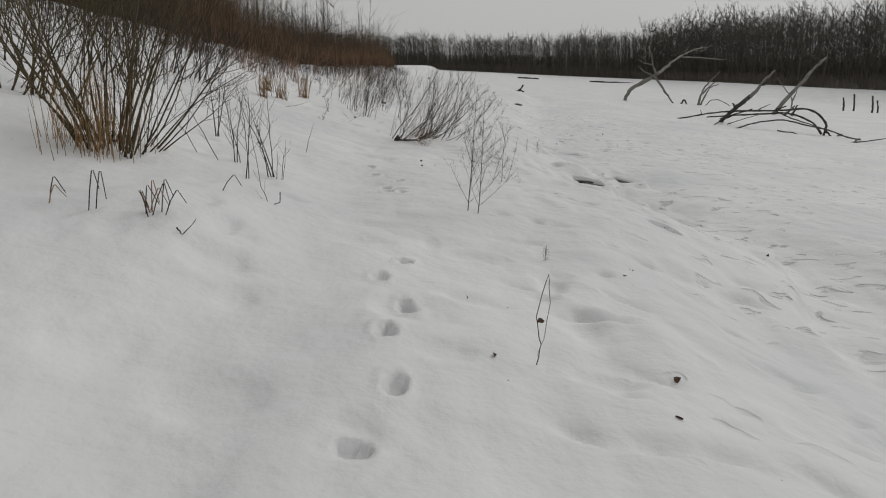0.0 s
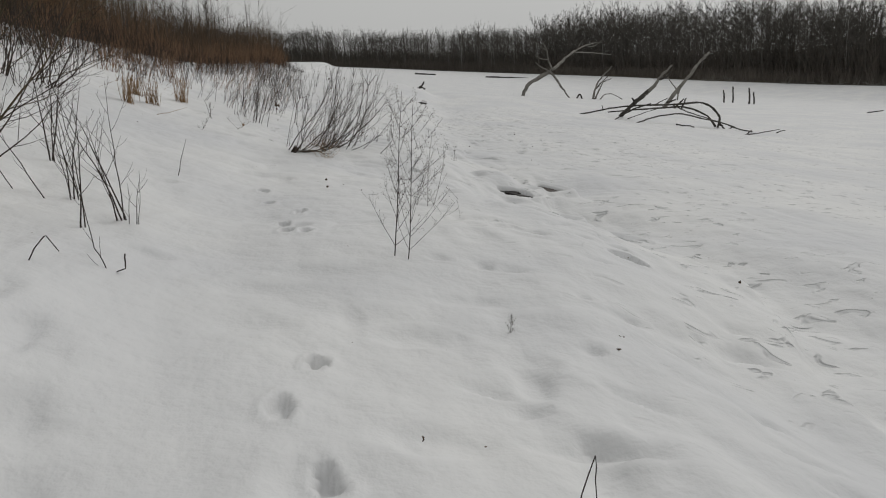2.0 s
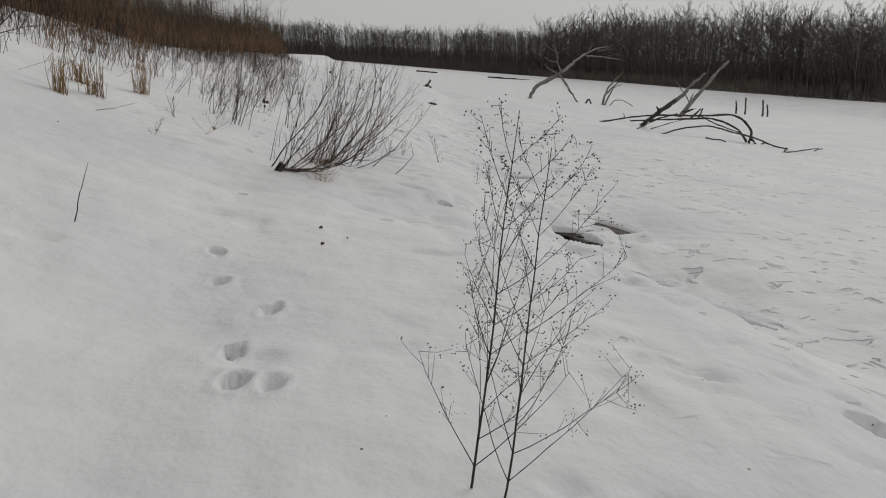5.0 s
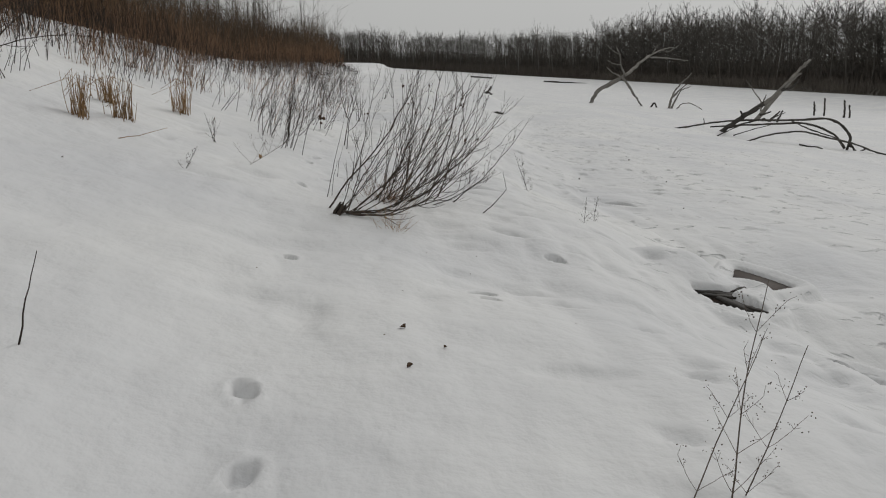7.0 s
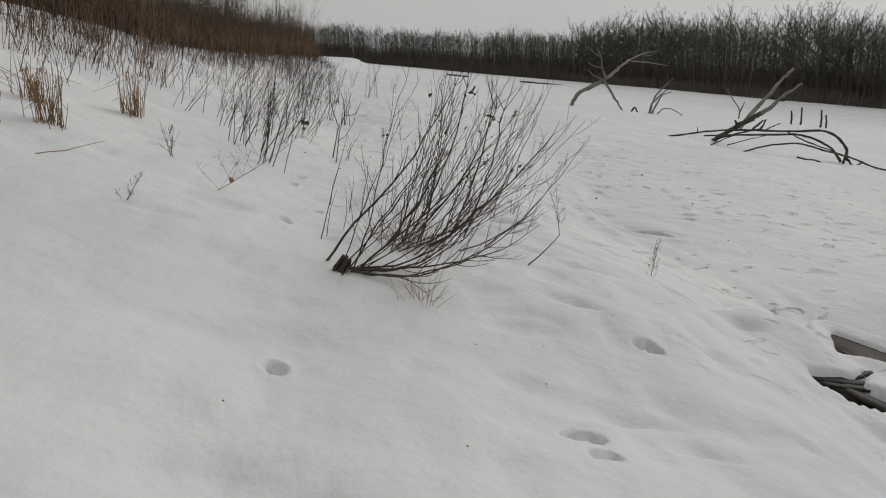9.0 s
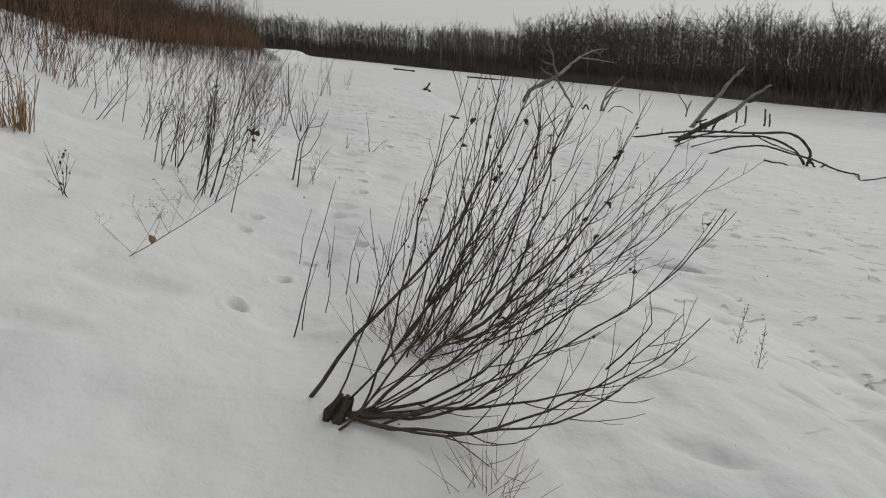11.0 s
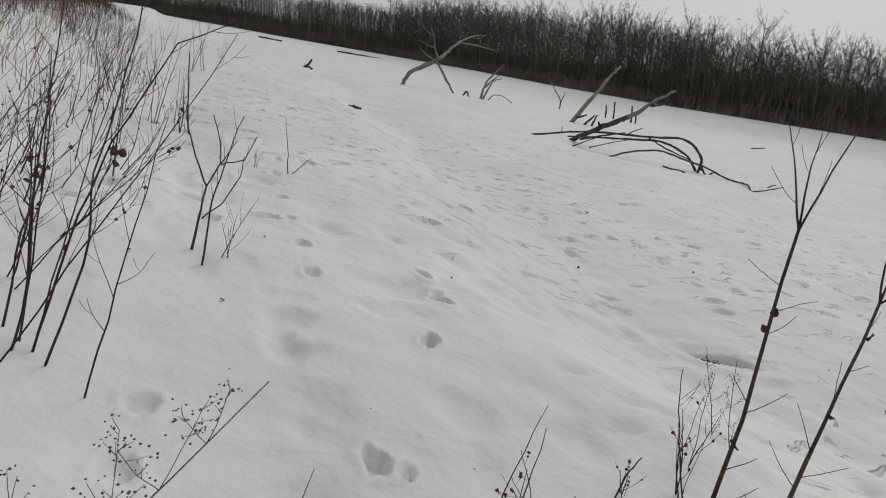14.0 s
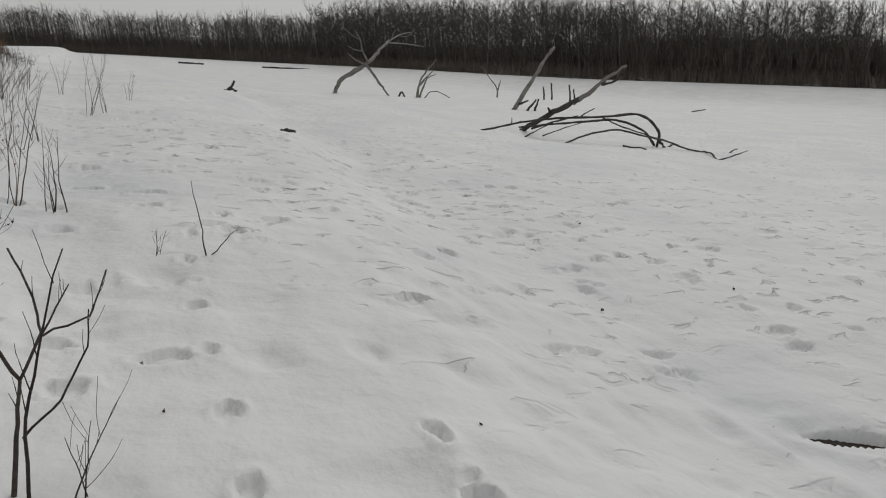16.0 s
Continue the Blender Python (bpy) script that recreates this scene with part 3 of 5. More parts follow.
def build_woods():
    rng = np.random.default_rng(11)
    near = [tree_template(rng, 14.5, 26, 400, wide=0.29, low=0.18, thin=0.021) for _ in range(8)]
    far = [tree_template(rng, 14.5, 18, 110, 0.17, 0.25, 0.30, 0.030) for _ in range(6)]
    poles = [tree_template(rng, 14.0, 6, 12, 0.12) for _ in range(4)]
    bush = [shrub_template(rng, 4.0, 30) for _ in range(6)]

    def rows(a, b, step, count, first, depth, size):
        out = []
        for r in range(count):
            for s in np.arange(a, b, step):
                s = s + rng.uniform(-0.5, 0.5) * step
                x, y = bank_line(s)
                x2, y2 = bank_line(s + 2.0)
                t = np.array((x2 - x, y2 - y)) / math.hypot(x2 - x, y2 - y)
                off = first + depth * (r + rng.uniform(-0.45, 0.45))
                # the woods lie to the right of the line
                px, py = x + t[1] * off, y - t[0] * off
                out.append((px, py, float(base_land(px, py)) - 0.1, size * rng.uniform(0.90, 1.05) * (1.0 + 0.18 * float(value_noise(np.array(s * 0.07), np.array(r * 0.5))) + 0.16 * float(value_noise(np.array(s * 0.23 + 9), np.array(r * 0.7))))))
        return out

    scatter(near, rows(225, 310, 3.2, 6, 5.0, 6.0, 1.47) + rows(310, 378, 3.2, 6, 5.0, 6.0, 1.66) + rows(105, 232, 3.0, 7, 4.0, 5.0, 1.26), rng, "woods", FOREST, "dense dark leafless trees along the far river bank", "woods")
    scatter(far, rows(0, 105, 5.0, 4, 5.0, 6.0, 1.6) + rows(374, 640, 2.6, 7, 8.0, 5.5, 1.50) + rows(640, 780, 4.0, 4, 8.0, 6.0, 1.24), rng, "woods", FOREST, "distant dark leafless trees beyond the river bend", "woods")
    scatter(poles, rows(380, 590, 9.0, 2, 7.0, 6.0, 1.15) + rows(230, 372, 20.0, 1, 6.0, 4.0, 1.1), rng, "birches", BIRCH, "pale birch trunks among the dark far woods", "woods")
    scatter(bush, rows(225, 378, 1.6, 7, 7.0, 5.0, 2.3) + rows(100, 232, 1.5, 8, 6.0, 4.5, 2.9), rng, "undergrowth", UNDER, "brown leafless undergrowth at the foot of the far woods", "undergrowth")
    scatter(bush, rows(90, 378, 1.8, 3, 0.6, 1.8, 0.95), rng, "scrub", SCRUB, "grey-brown leafless scrub along the foot of the far woods", "undergrowth")
    scatter(bush, rows(376, 780, 2.4, 5, 1.0, 3.2, 1.5) + rows(374, 680, 2.4, 6, 11.0, 5.0, 3.0), rng, "undergrowth", UNDER, "brown leafless undergrowth at the foot of the distant woods", "undergrowth")


build_woods()


# ---- brush on the crest of the near bank ----
def stem_field(name, places, tall, width, mat, label, category, rng, twigs=2, lean=0.12):
    """Many upright stems, each a bent three-sided tube, with a few side twigs."""
    n = len(places)
    base = np.asarray(places, float)
    patchy = 0.78 + 0.75 * value_noise(base[:, 1] * 0.55 + 20, base[:, 0] * 0.55) + 0.35 * value_noise(base[:, 1] * 1.7, base[:, 0] * 1.7)
    h = tall * rng.uniform(0.45, 1.05, n) * patchy
    w = rng.normal(size=(n, 2)) * lean
    mid = base + np.stack([w[:, 0] * h * 0.4, w[:, 1] * h * 0.4, h * 0.5], 1)
    top = base + np.stack([w[:, 0] * h * 1.1, w[:, 1] * h * 1.1, h], 1)
    a = np.arange(3) * 2 * math.pi / 3
    ring = np.stack([np.cos(a), np.sin(a), 0 * a], 1)
    rad = width * rng.uniform(0.6, 1.3, n)
    v = np.concatenate([base[:, None] + ring * rad[:, None, None], mid[:, None] + ring * rad[:, None, None] * 0.7, top[:, None]], 1)
    f = [(0, 1, 4), (0, 4, 3), (1, 2, 5), (1, 5, 4), (2, 0, 3), (2, 3, 5), (3, 4, 6), (4, 5, 6), (5, 3, 6)]
    f = (np.array(f)[None] + 7 * np.arange(n)[:, None, None]).reshape(-1, 3)
    vs, fs, o = [v.reshape(-1, 3)], [f], 7 * n
    for _ in range(twigs):
        t = rng.uniform(0.3, 0.9, n)[:, None]
        at = base + (top - base) * t
        end = at + np.stack([rng.normal(size=n) * 0.16, rng.normal(size=n) * 0.16, rng.uniform(0.15, 0.4, n)], 1) * h[:, None] * 0.8
        b = rng.normal(size=(n, 3))
        b *= (width * 0.6 / np.linalg.norm(b, axis=1))[:, None]
        vs.append(np.stack([at + b, at - b, end], 1).reshape(-1, 3))
        fs.append(np.arange(3 * n).reshape(-1, 3) + o)
        o += 3 * n
    ob = new(name, big_mesh(name, np.concatenate(vs), np.concatenate(fs), mat))
    return tagged(ob, label, category, kind="stuff")


def build_brush():
    rng = np.random.default_rng(21)

    def strip(n, y0, y1, a, b, power=1.0):
        y = y0 + (y1 - y0) * rng.random(n) ** power
        clump = value_noise(y * 0.6, 0 * y + 7.7) * 0.9
        x = crest_x(y) - a - (b - a) * rng.random(n) + clump
        return np.stack([x, y, land(x, y) - 0.05], 1)

    stem_field("brush", strip(6200, 16, 66, -0.2, 6.5, 1.15), 3.1, 0.009, BRUSH, "dense brown leafless willow brush along the bank's crest", "brush", rng, 8, 0.12)
    stem_field("brush", strip(7000, 3, 28, 0.0, 6.5), 4.1, 0.010, BRUSH, "tall dense brown leafless willow brush on the bank", "brush", rng, 7, 0.15)
    stem_field("brush", strip(2200, -14, 6, 1.0, 7.0), 4.0, 0.012, BRUSH, "dense brown leafless willow brush above the bank", "brush", rng, 6, 0.16)
    stem_field("dry_grass", strip(3600, 20, 62, -0.7, 2.2), 1.7, 0.008, RUST, "rust-brown dry grass and reeds at the brush's foot", "grass", rng, 2, 0.16)
    stem_field("dry_weeds", strip(2600, 8, 62, -1.9, 0.4), 1.1, 0.006, TWIG, "thin dark dead weeds along the edge of the brush", "weeds", rng, 3, 0.16)
    stem_field("saplings", strip(1100, 20, 66, 0.2, 7.5), 4.8, 0.012, GREYSTEM, "thin grey leafless saplings rising above the brush", "saplings", rng, 5, 0.05)
    stem_field("saplings", strip(60, 24, 70, 0.2, 6.5), 6.6, 0.030, GREYSTEM, "tall grey leafless saplings above the brush", "saplings", rng, 12, 0.03)


build_brush()


# ---- shrubs and saplings ----
def shrub(at, label, stems, length, radius, rng, mat=BARK, lean=(0, 0), fan=0.5, foot=0.2, rise=0.4, shoots=4, shoot=0.4, sub=0, group="", name="shrub", pods=0, wander=0.07, splay=0.0):
    x, y = at
    root = thing(name, (x, y, height(x, y)), label, "shrub", group)
    for k in range(stems):
        g = Geo()
        bx, by = np.clip(rng.normal(size=2), -1.5, 1.5) * foot * 0.6
        z = height(x + bx, y + by) - height(x, y) - 0.06
        w = (lean[0] + rng.normal() * fan + splay * bx, lean[1] + rng.normal() * fan + splay * by, 1.0)
        n = length * rng.uniform(0.55, 1.05)
        line = bent((bx, by, z), w, n, rise, wander, 9, rng)
        r = radius * rng.uniform(0.6, 1.15)
        host = g.tube(line, np.linspace(r, 0.0012, len(line)), 5)
        tips = side_shoots(g, line, r, shoots, shoot, rng, 0.25, 0.5, 3, sub, host=host)
        stem = part("stem", g, mat, root)
        if pods and tips:
            gp = Geo()
            for _ in range(pods):
                p, d = along(tips[rng.integers(len(tips))], rng.uniform(0.5, 1.0))
                gp.pod(p, rng.uniform(0.005, 0.010), rng)
            tagged(part("seed_head", gp, LEAF, stem, "dry dark seed head"), kind="stuff")
    return root


def tuft(at, label, blades, length, rng, mat=STRAW, fan=0.25, foot=0.1, name="grass_tuft", broken=0.4, width=0.004, group=""):
    x, y = at
    root = thing(name, (x, y, height(x, y)), label, "grass", group)
    g = Geo()
    for k in range(blades):
        bx, by = rng.normal(size=2) * foot
        n = length * rng.uniform(0.4, 1.05)
        w = (rng.normal() * fan, rng.normal() * fan, 1)
        line = bent((bx, by, height(x + bx, y + by) - height(x, y) - 0.04), w, n, 0.0, 0.04, 4, rng)
        if rng.random() < broken:
            d = line[-1] - line[-2]
            fold = np.array((rng.normal(), rng.normal(), -0.9))
            line = np.concatenate([line, [line[-1] + 0.02 * fold], [line[-1] + fold * n * rng.uniform(0.2, 0.45)]])
        g.tube(line, np.linspace(width, width * 0.4, len(line)), 3)
    tagged(part("grass_clump", g, mat, root), kind="stuff")
    return root


def umbel_weed(at, label, length, radius, rng, lean=(0, 0), tiers=9, reach=0.5, mat=TWIG, heads=1.0, group="", name="dry_weed", fork=True, leaf=0.0, bias=0.0):
    """A dead branched weed whose sprays end in tiny seed heads."""
    x, y = at
    root = thing(name, (x, y, height(x, y)), label, "weed", group)
    g = Geo()
    main = bent((0, 0, -0.08), (lean[0], lean[1], 1), length + 0.08, 0.05, 0.025, 10, rng)
    g.tube(main, np.linspace(radius, 0.0013, len(main)), 5)
    stalk = part("stalk", g, mat, root)
    if leaf:
        gl = Geo()
        gl.leaf(along(main, 0.22)[0], (-0.3, 0.4, 0.6), leaf, rng)
        part("leaf", gl, STRAW, stalk, "tan withered leaf caught on the stalk")
    for k in range(tiers):
        s = 0.12 + 0.84 * k / tiers
        p, d = along(main, s)
        n = reach * (1.0 - 0.72 * s) * rng.uniform(0.6, 1.15)
        a = k * 2.4 + rng.normal() * 0.4
        gs = Geo()
        for side in (0, math.pi) if fork else (0,):
            gb = Geo()
            w = np.array((math.cos(a + side) + bias, math.sin(a + side), 1.15 - 0.3 * bias))
            line = bent(p, w, n, 0.35, 0.05, 6, rng)
            host = gb.tube(line, np.linspace(max(radius * (0.5 - 0.3 * s), 0.0011), 0.0008, len(line)), 3)
            for j in range(int(6 * heads) + 2):
                # small umbels: short rays that each carry a knot of seeds
                t = 1.0 if j == 0 else rng.uniform(0.35, 1.0)
                q, e = along(line, t)
                ray = bent(q, e + rng.normal(size=3) * 0.7, max(n * rng.uniform(0.12, 0.26), 0.02), 0.2, 0.08, 2, rng)
                gb.graft(host, t, gb.tube(ray, (0.0010, 0.0008, 0.0006), 3))
                for _ in range(3):
                    gs.pod(ray[-1] + rng.normal(size=3) * 0.011, rng.uniform(0.0020, 0.0038), rng)
            part("branch", gb, mat, stalk)
        tagged(part("seed_spray", gs, SEED, stalk, "tiny pale brown seed heads"), kind="stuff")
    return root


def twig_at(at, pts, radius, label, mat=TWIG, category="twig", name="twig", group="", shoots=0, rng=None, leaf=0.0):
    """A single stick: its line is given in metres from its foot."""
    x, y = at
    root = thing(name, (x, y, height(x, y)), label, category, group)
    g = Geo()
    pts = np.array(pts, float)
    fine = np.concatenate([np.linspace(a, b, 4, endpoint=False) for a, b in zip(pts, pts[1:])] + [pts[-1:]])
    k = rng.normal(size=fine.shape) * radius * 0.5
    k[0] = 0
    host = g.tube(fine + k, np.linspace(radius, radius * 0.3, len(fine)), 5)
    if shoots:
        side_shoots(g, pts, radius, shoots, 0.25, rng, host=host)
    stick = part("stem", g, mat, root)
    if leaf:
        gl = Geo()
        p, d = along(pts, 0.30)
        gl.leaf(p, (0.7, -0.3, 0.3), leaf, rng)
        part("leaf", gl, LEAF, stick, "curled brown withered leaf")
    return root


def build_big_willow():
    rng = np.random.default_rng(31)
    shrub((-3.36, 6.62), "tall olive-brown leafless willow clump in the snow", 26, 3.3, 0.0145, rng, WILLOW, (0.04, 0.10), 0.12, 0.30, 0.12, 8, 1.0, 3, name="willow", wander=0.07, splay=2.3)
    shrub((-3.34, 6.60), "slender dark leafless shoots within the tall clump", 16, 2.2, 0.008, rng, BARK, (0.05, 0.05), 0.2, 0.34, 0.2, 6, 0.6, 2, name="willow", wander=0.08, splay=2.2)
    shrub((-6.2, 8.6), "olive-brown leafless willow on the bank", 26, 3.0, 0.013, rng, WILLOW, (0.0, 0.0), 0.4, 0.4, 0.3, 6, 0.6, 1, name="willow")
    shrub((-4.8, 8.1), "tall olive-brown leafless willow behind the clump", 26, 3.3, 0.012, rng, WILLOW, (0.1, 0.0), 0.4, 0.4, 0.15, 7, 0.8, 2, name="willow", wander=0.08)
    shrub((-5.4, 11.0), "leafless willow on the bank under the brush", 22, 2.6, 0.012, rng, WILLOW, (0.1, 0.0), 0.4, 0.5, 0.3, 6, 0.6, 1, name="willow")
    shrub((-5.2, 13.6), "dark leafless shrub with drooping branches on the bank", 20, 2.1, 0.012, rng, BARK, (0.7, -0.1), 0.35, 0.4, -0.2, 8, 0.6, 2, name="willow", wander=0.1)
    shrub((-7.0, 15.0), "dark leafless shrub on the bank under the brush", 16, 2.3, 0.011, rng, BARK, (0.4, 0), 0.4, 0.5, 0.0, 7, 0.6, 1, name="willow", wander=0.1)
    tuft((-3.45, 6.40), "tan dry grass round the foot of a willow", 150, 0.85, rng, STRAW, 0.12, 0.22, broken=0.25)


build_big_willow()


def forked_shoot(at, fork, rng):
    """An upright willow shoot that bends up from its foot and splits into thin twigs."""
    x, y = at
    z = height(x, y)
    root = thing("willow_shoot", (x, y, z), "tall slender willow shoot forked at its top", "shrub", "shoots beyond the low willow")
    end = np.array((fork[0] - x, fork[1] - y, fork[2] - z))
    u = np.linspace(0, 1, 12)[:, None]
    knee = np.array((end[0] * 0.75, end[1] * 0.75, end[2] * 0.40))
    line = (1 - u) ** 2 * np.array((0, 0, -0.05)) + 2 * u * (1 - u) * knee + u ** 2 * end
    line[1:-1] += rng.normal(size=(10, 3)) * 0.006
    g = Geo()
    host = g.tube(line, np.linspace(0.0085, 0.0045, 12), 6)
    side_shoots(g, line, 0.005, 7, 0.22, rng, 0.45, 0.1, 3, 0, 1.6, 0.0009, host)
    stem = part("stem", g, BARK, root)
    for turn in (-1.0, 0.15, 1.1):
        g = Geo()
        tip = bent(end, (0.45 * turn + rng.normal() * 0.1, rng.normal() * 0.3, 0.9), rng.uniform(0.22, 0.38), 0.2, 0.05, 6, rng)
        host = g.tube(tip, np.linspace(0.0036, 0.0013, len(tip)), 5)
        side_shoots(g, tip, 0.002, 2, 0.12, rng, host=host)
        part("twig", g, BARK, stem)
    for _ in range(3):
        g = Geo()
        p, d = along(line, rng.uniform(0.35, 1.0))
        g.leaf(p, rng.normal(size=3), rng.uniform(0.022, 0.04), rng)
        part("withered_leaf", g, LEAF, stem, "curled dark withered leaf")


def build_main_bush():
    """The low spreading willow beside the path; its stems lean towards the river and curve upwards."""
    rng = np.random.default_rng(41)
    x0, y0 = -0.95, 13.13
    z0 = height(x0, y0)
    root = thing("willow", (x0, y0, z0), "dark leafless willow bush leaning over the snow", "shrub")
    g = Geo()
    for a in range(7):
        v = rng.normal(size=3) * (0.035, 0.035, 0.02)
        knot = g.tube([(v[0], v[1], -0.12), (v[0] * 0.8 + 0.02, v[1], 0.02), (v[0] * 0.4 + 0.06, v[1] * 0.5, 0.09 + v[2])], (0.019, 0.017, 0.010), 6)
        g.graft((0, 6, 3), 0.5, knot)
    part("root_crown", g, BARK, root, "knotted stump at the snow line")
    feet = [(0.03, 0.02)] * 11 + [(0.44, 0.62)] * 9 + [(0.66, 0.80)] * 6 + [(0.90, 1.02)] * 5 + [(0.48, 0.83)] * 5

    def sweep(base, swing, low, high, n, steps=14):
        """A stem that sets off low over the snow and bends up towards the light."""
        p, pts = np.array(base, float), [np.array(base, float)]
        for i in range(steps):
            u = (i + 0.5) / steps
            up = radians(low + (high - low) * u ** 0.8) + rng.normal() * 0.10
            swing += rng.normal() * 0.09
            p = p + n / steps * np.array((math.cos(up) * math.cos(swing), math.cos(up) * math.sin(swing), math.sin(up)))
            pts.append(p.copy())
        return np.array(pts)

    for k, (fx, fy) in enumerate(feet):
        bx, by = fx + rng.normal() * 0.05, fy + rng.normal() * 0.07
        z = height(x0 + bx, y0 + by) - z0 - 0.05
        out = rng.beta(1.6, 0.85)
        if k >= len(feet) - 5:
            out = rng.uniform(0.0, 0.3)
        low, high = 78 - 56 * out, 86 - 34 * out
        line = sweep((bx, by, z), rng.normal() * 0.35 - 0.12, low, high, rng.uniform(1.0, 1.5) + 0.55 * out)
        r = rng.uniform(0.0038, 0.0068) * (1.9 if k in (2, 5, 15, 20) else 1)
        g = Geo()
        host = g.tube(line, np.linspace(r, 0.0013, len(line)), 6)
        tips = side_shoots(g, line, r, int(rng.integers(6, 11)), 0.40, rng, 0.22, 0.75, 4, 1, 0.75, 0.0010, host)
        stem = part("stem", g, BARK, root)
        for _ in range(rng.integers(0, 4)):
            gl = Geo()
            p, d = along(tips[rng.integers(len(tips))], rng.uniform(0.4, 1.0))
            if rng.random() < 0.6:
                gl.leaf(p, rng.normal(size=3), rng.uniform(0.020, 0.040), rng)
            else:
                gl.pod(p, rng.uniform(0.006, 0.011), rng)
            part("withered_leaf", gl, LEAF, stem, "curled dark withered leaf")
    for k in range(6):
        # low stems that trail over the snow before they turn up
        line = sweep((0.05, -0.03, 0.03), -0.50 + 0.16 * k, -16, rng.uniform(45, 75), rng.uniform(1.2, 1.8))
        line[:, 2] = np.maximum(line[:, 2], [height(x0 + p[0], y0 + p[1]) - z0 + 0.015 for p in line])
        r = rng.uniform(0.006, 0.009)
        g = Geo()
        host = g.tube(line, np.linspace(r, 0.0016, len(line)), 6)
        side_shoots(g, line, r, 8, 0.42, rng, 0.25, 0.8, 4, 1, 0.8, 0.0011, host)
        part("stem", g, BARK, root)
    for at, fork in (((-0.32, 14.52), (0.14, 14.90, 1.22)), ((-0.30, 14.50), (0.41, 14.79, 1.05)), ((0.0, 14.40), (0.32, 14.52, 1.10)), ((0.10, 14.30), (0.41, 14.44, 1.06))):
        forked_shoot(at, fork, rng)
    tuft((-0.42, 13.85), "reddish dry grass caught among willow stems", 110, 0.42, rng, RUST, 0.7, 0.15, broken=0.2, width=0.0022)
    tuft((-0.38, 12.62), "thin dry grass at the foot of a willow", 26, 0.32, rng, STRAW, 0.5, 0.07, broken=0.2, width=0.002)


build_main_bush()


def build_saplings():
    rng = np.random.default_rng(51)
    say = "thin dark leafless sapling in the snow"
    shrub((-3.09, 8.92), say, 3, 1.35, 0.010, rng, TWIG, (0.03, 0), 0.10, 0.04, 0.3, 9, 0.5, 1, name="sapling", group="saplings by the path")
    shrub((-2.45, 7.62), say, 4, 1.10, 0.007, rng, TWIG, (0.05, 0), 0.20, 0.05, 0.3, 8, 0.35, 1, name="sapling", group="saplings by the path")
    shrub((-1.92, 7.20), say, 4, 1.20, 0.007, rng, TWIG, (-0.30, 0), 0.16, 0.07, 0.3, 7, 0.40, 1, name="sapling", group="saplings by the path")
    shrub((-1.80, 7.10), "short thin shoots standing in the snow", 3, 0.5, 0.005, rng, TWIG, (0.0, 0), 0.12, 0.04, 0.2, 3, 0.2, 0, name="sapling", group="saplings by the path")
    shrub((-2.05, 6.75), say, 2, 1.15, 0.007, rng, TWIG, (-0.10, 0), 0.16, 0.04, 0.3, 6, 0.40, 1, name="sapling", group="saplings by the path")
    twig_at((-2.58, 7.48), [(0, 0, -0.05), (-0.18, 0.02, 0.30), (-0.36, 0.05, 0.62), (-0.52, 0.1, 1.02)], 0.0052, "bent leafless stem leaning over the snow", rng=rng, shoots=5)
    twig_at((-2.83, 7.52), [(0, 0, -0.05), (-0.14, 0.02, 0.22), (-0.30, 0.05, 0.42), (-0.44, 0.1, 0.62)], 0.0045, "thin leafless stem leaning over the snow", rng=rng, shoots=4)
    twig_at((-1.60, 5.85), [(0.1, 0, 0.10), (0.09, 0, 0.0), (0, 0, -0.03), (-0.07, 0, 0.14), (-0.12, 0, 0.5), (-0.20, 0.05, 0.98)], 0.005, "dark bent stem hooked at the snow line", rng=rng, shoots=6)
    # forked young willows past the bush
    x, y = -1.24, 18.11
    root = thing("young_willow", (x, y, height(x, y)), "forked leafless young willow in the snow", "sapling")
    for pts, r in (([(0, 0, -0.05), (0.04, 0, 0.22), (0.08, 0.01, 0.44)], 0.011), ([(0.08, 0.01, 0.43), (0.02, 0.0, 0.58), (-0.05, 0.02, 0.80), (-0.06, 0.03, 1.25)], 0.007), ([(0.08, 0.01, 0.43), (0.16, 0.02, 0.59), (0.15, 0.02, 0.72), (0.10, 0.03, 0.90)], 0.006), ([(0.16, 0.02, 0.58), (0.31, 0.05, 0.62), (0.38, 0.05, 0.78)], 0.0045), ([(0.06, 0.01, 0.21), (0.19, 0.03, 0.32), (0.29, 0.04, 0.50), (0.31, 0.05, 0.64)], 0.005), ([(0.16, 0.02, 0.58), (0.26, 0.04, 0.75)], 0.004)):
        g = Geo()
        fine = np.concatenate([np.linspace(a, b, 4, endpoint=False) for a, b in zip(np.array(pts), np.array(pts)[1:])] + [np.array(pts)[-1:]])
        host = g.tube(fine + rng.normal(size=fine.shape) * 0.002, np.linspace(r, r * 0.55, len(fine)), 6)
        side_shoots(g, fine, r, 3, 0.16, rng, 0.5, 0.6, 3, 0, 0.7, host=host)
        part("stem", g, BARK, root)
    shrub((-1.03, 18.0), "thin leafless stems rising from the snow", 3, 0.5, 0.005, rng, TWIG, (0.2, 0), 0.15, 0.05, 0.2, 4, 0.25, 0, name="sapling", group="saplings past the bush")
    twig_at((-1.18, 17.9), [(0, 0, -0.05), (0.03, 0, 0.35), (0.10, 0, 0.62), (0.2, 0.03, 0.95)], 0.0075, "leafless young willow with forked twigs", rng=rng, shoots=4)
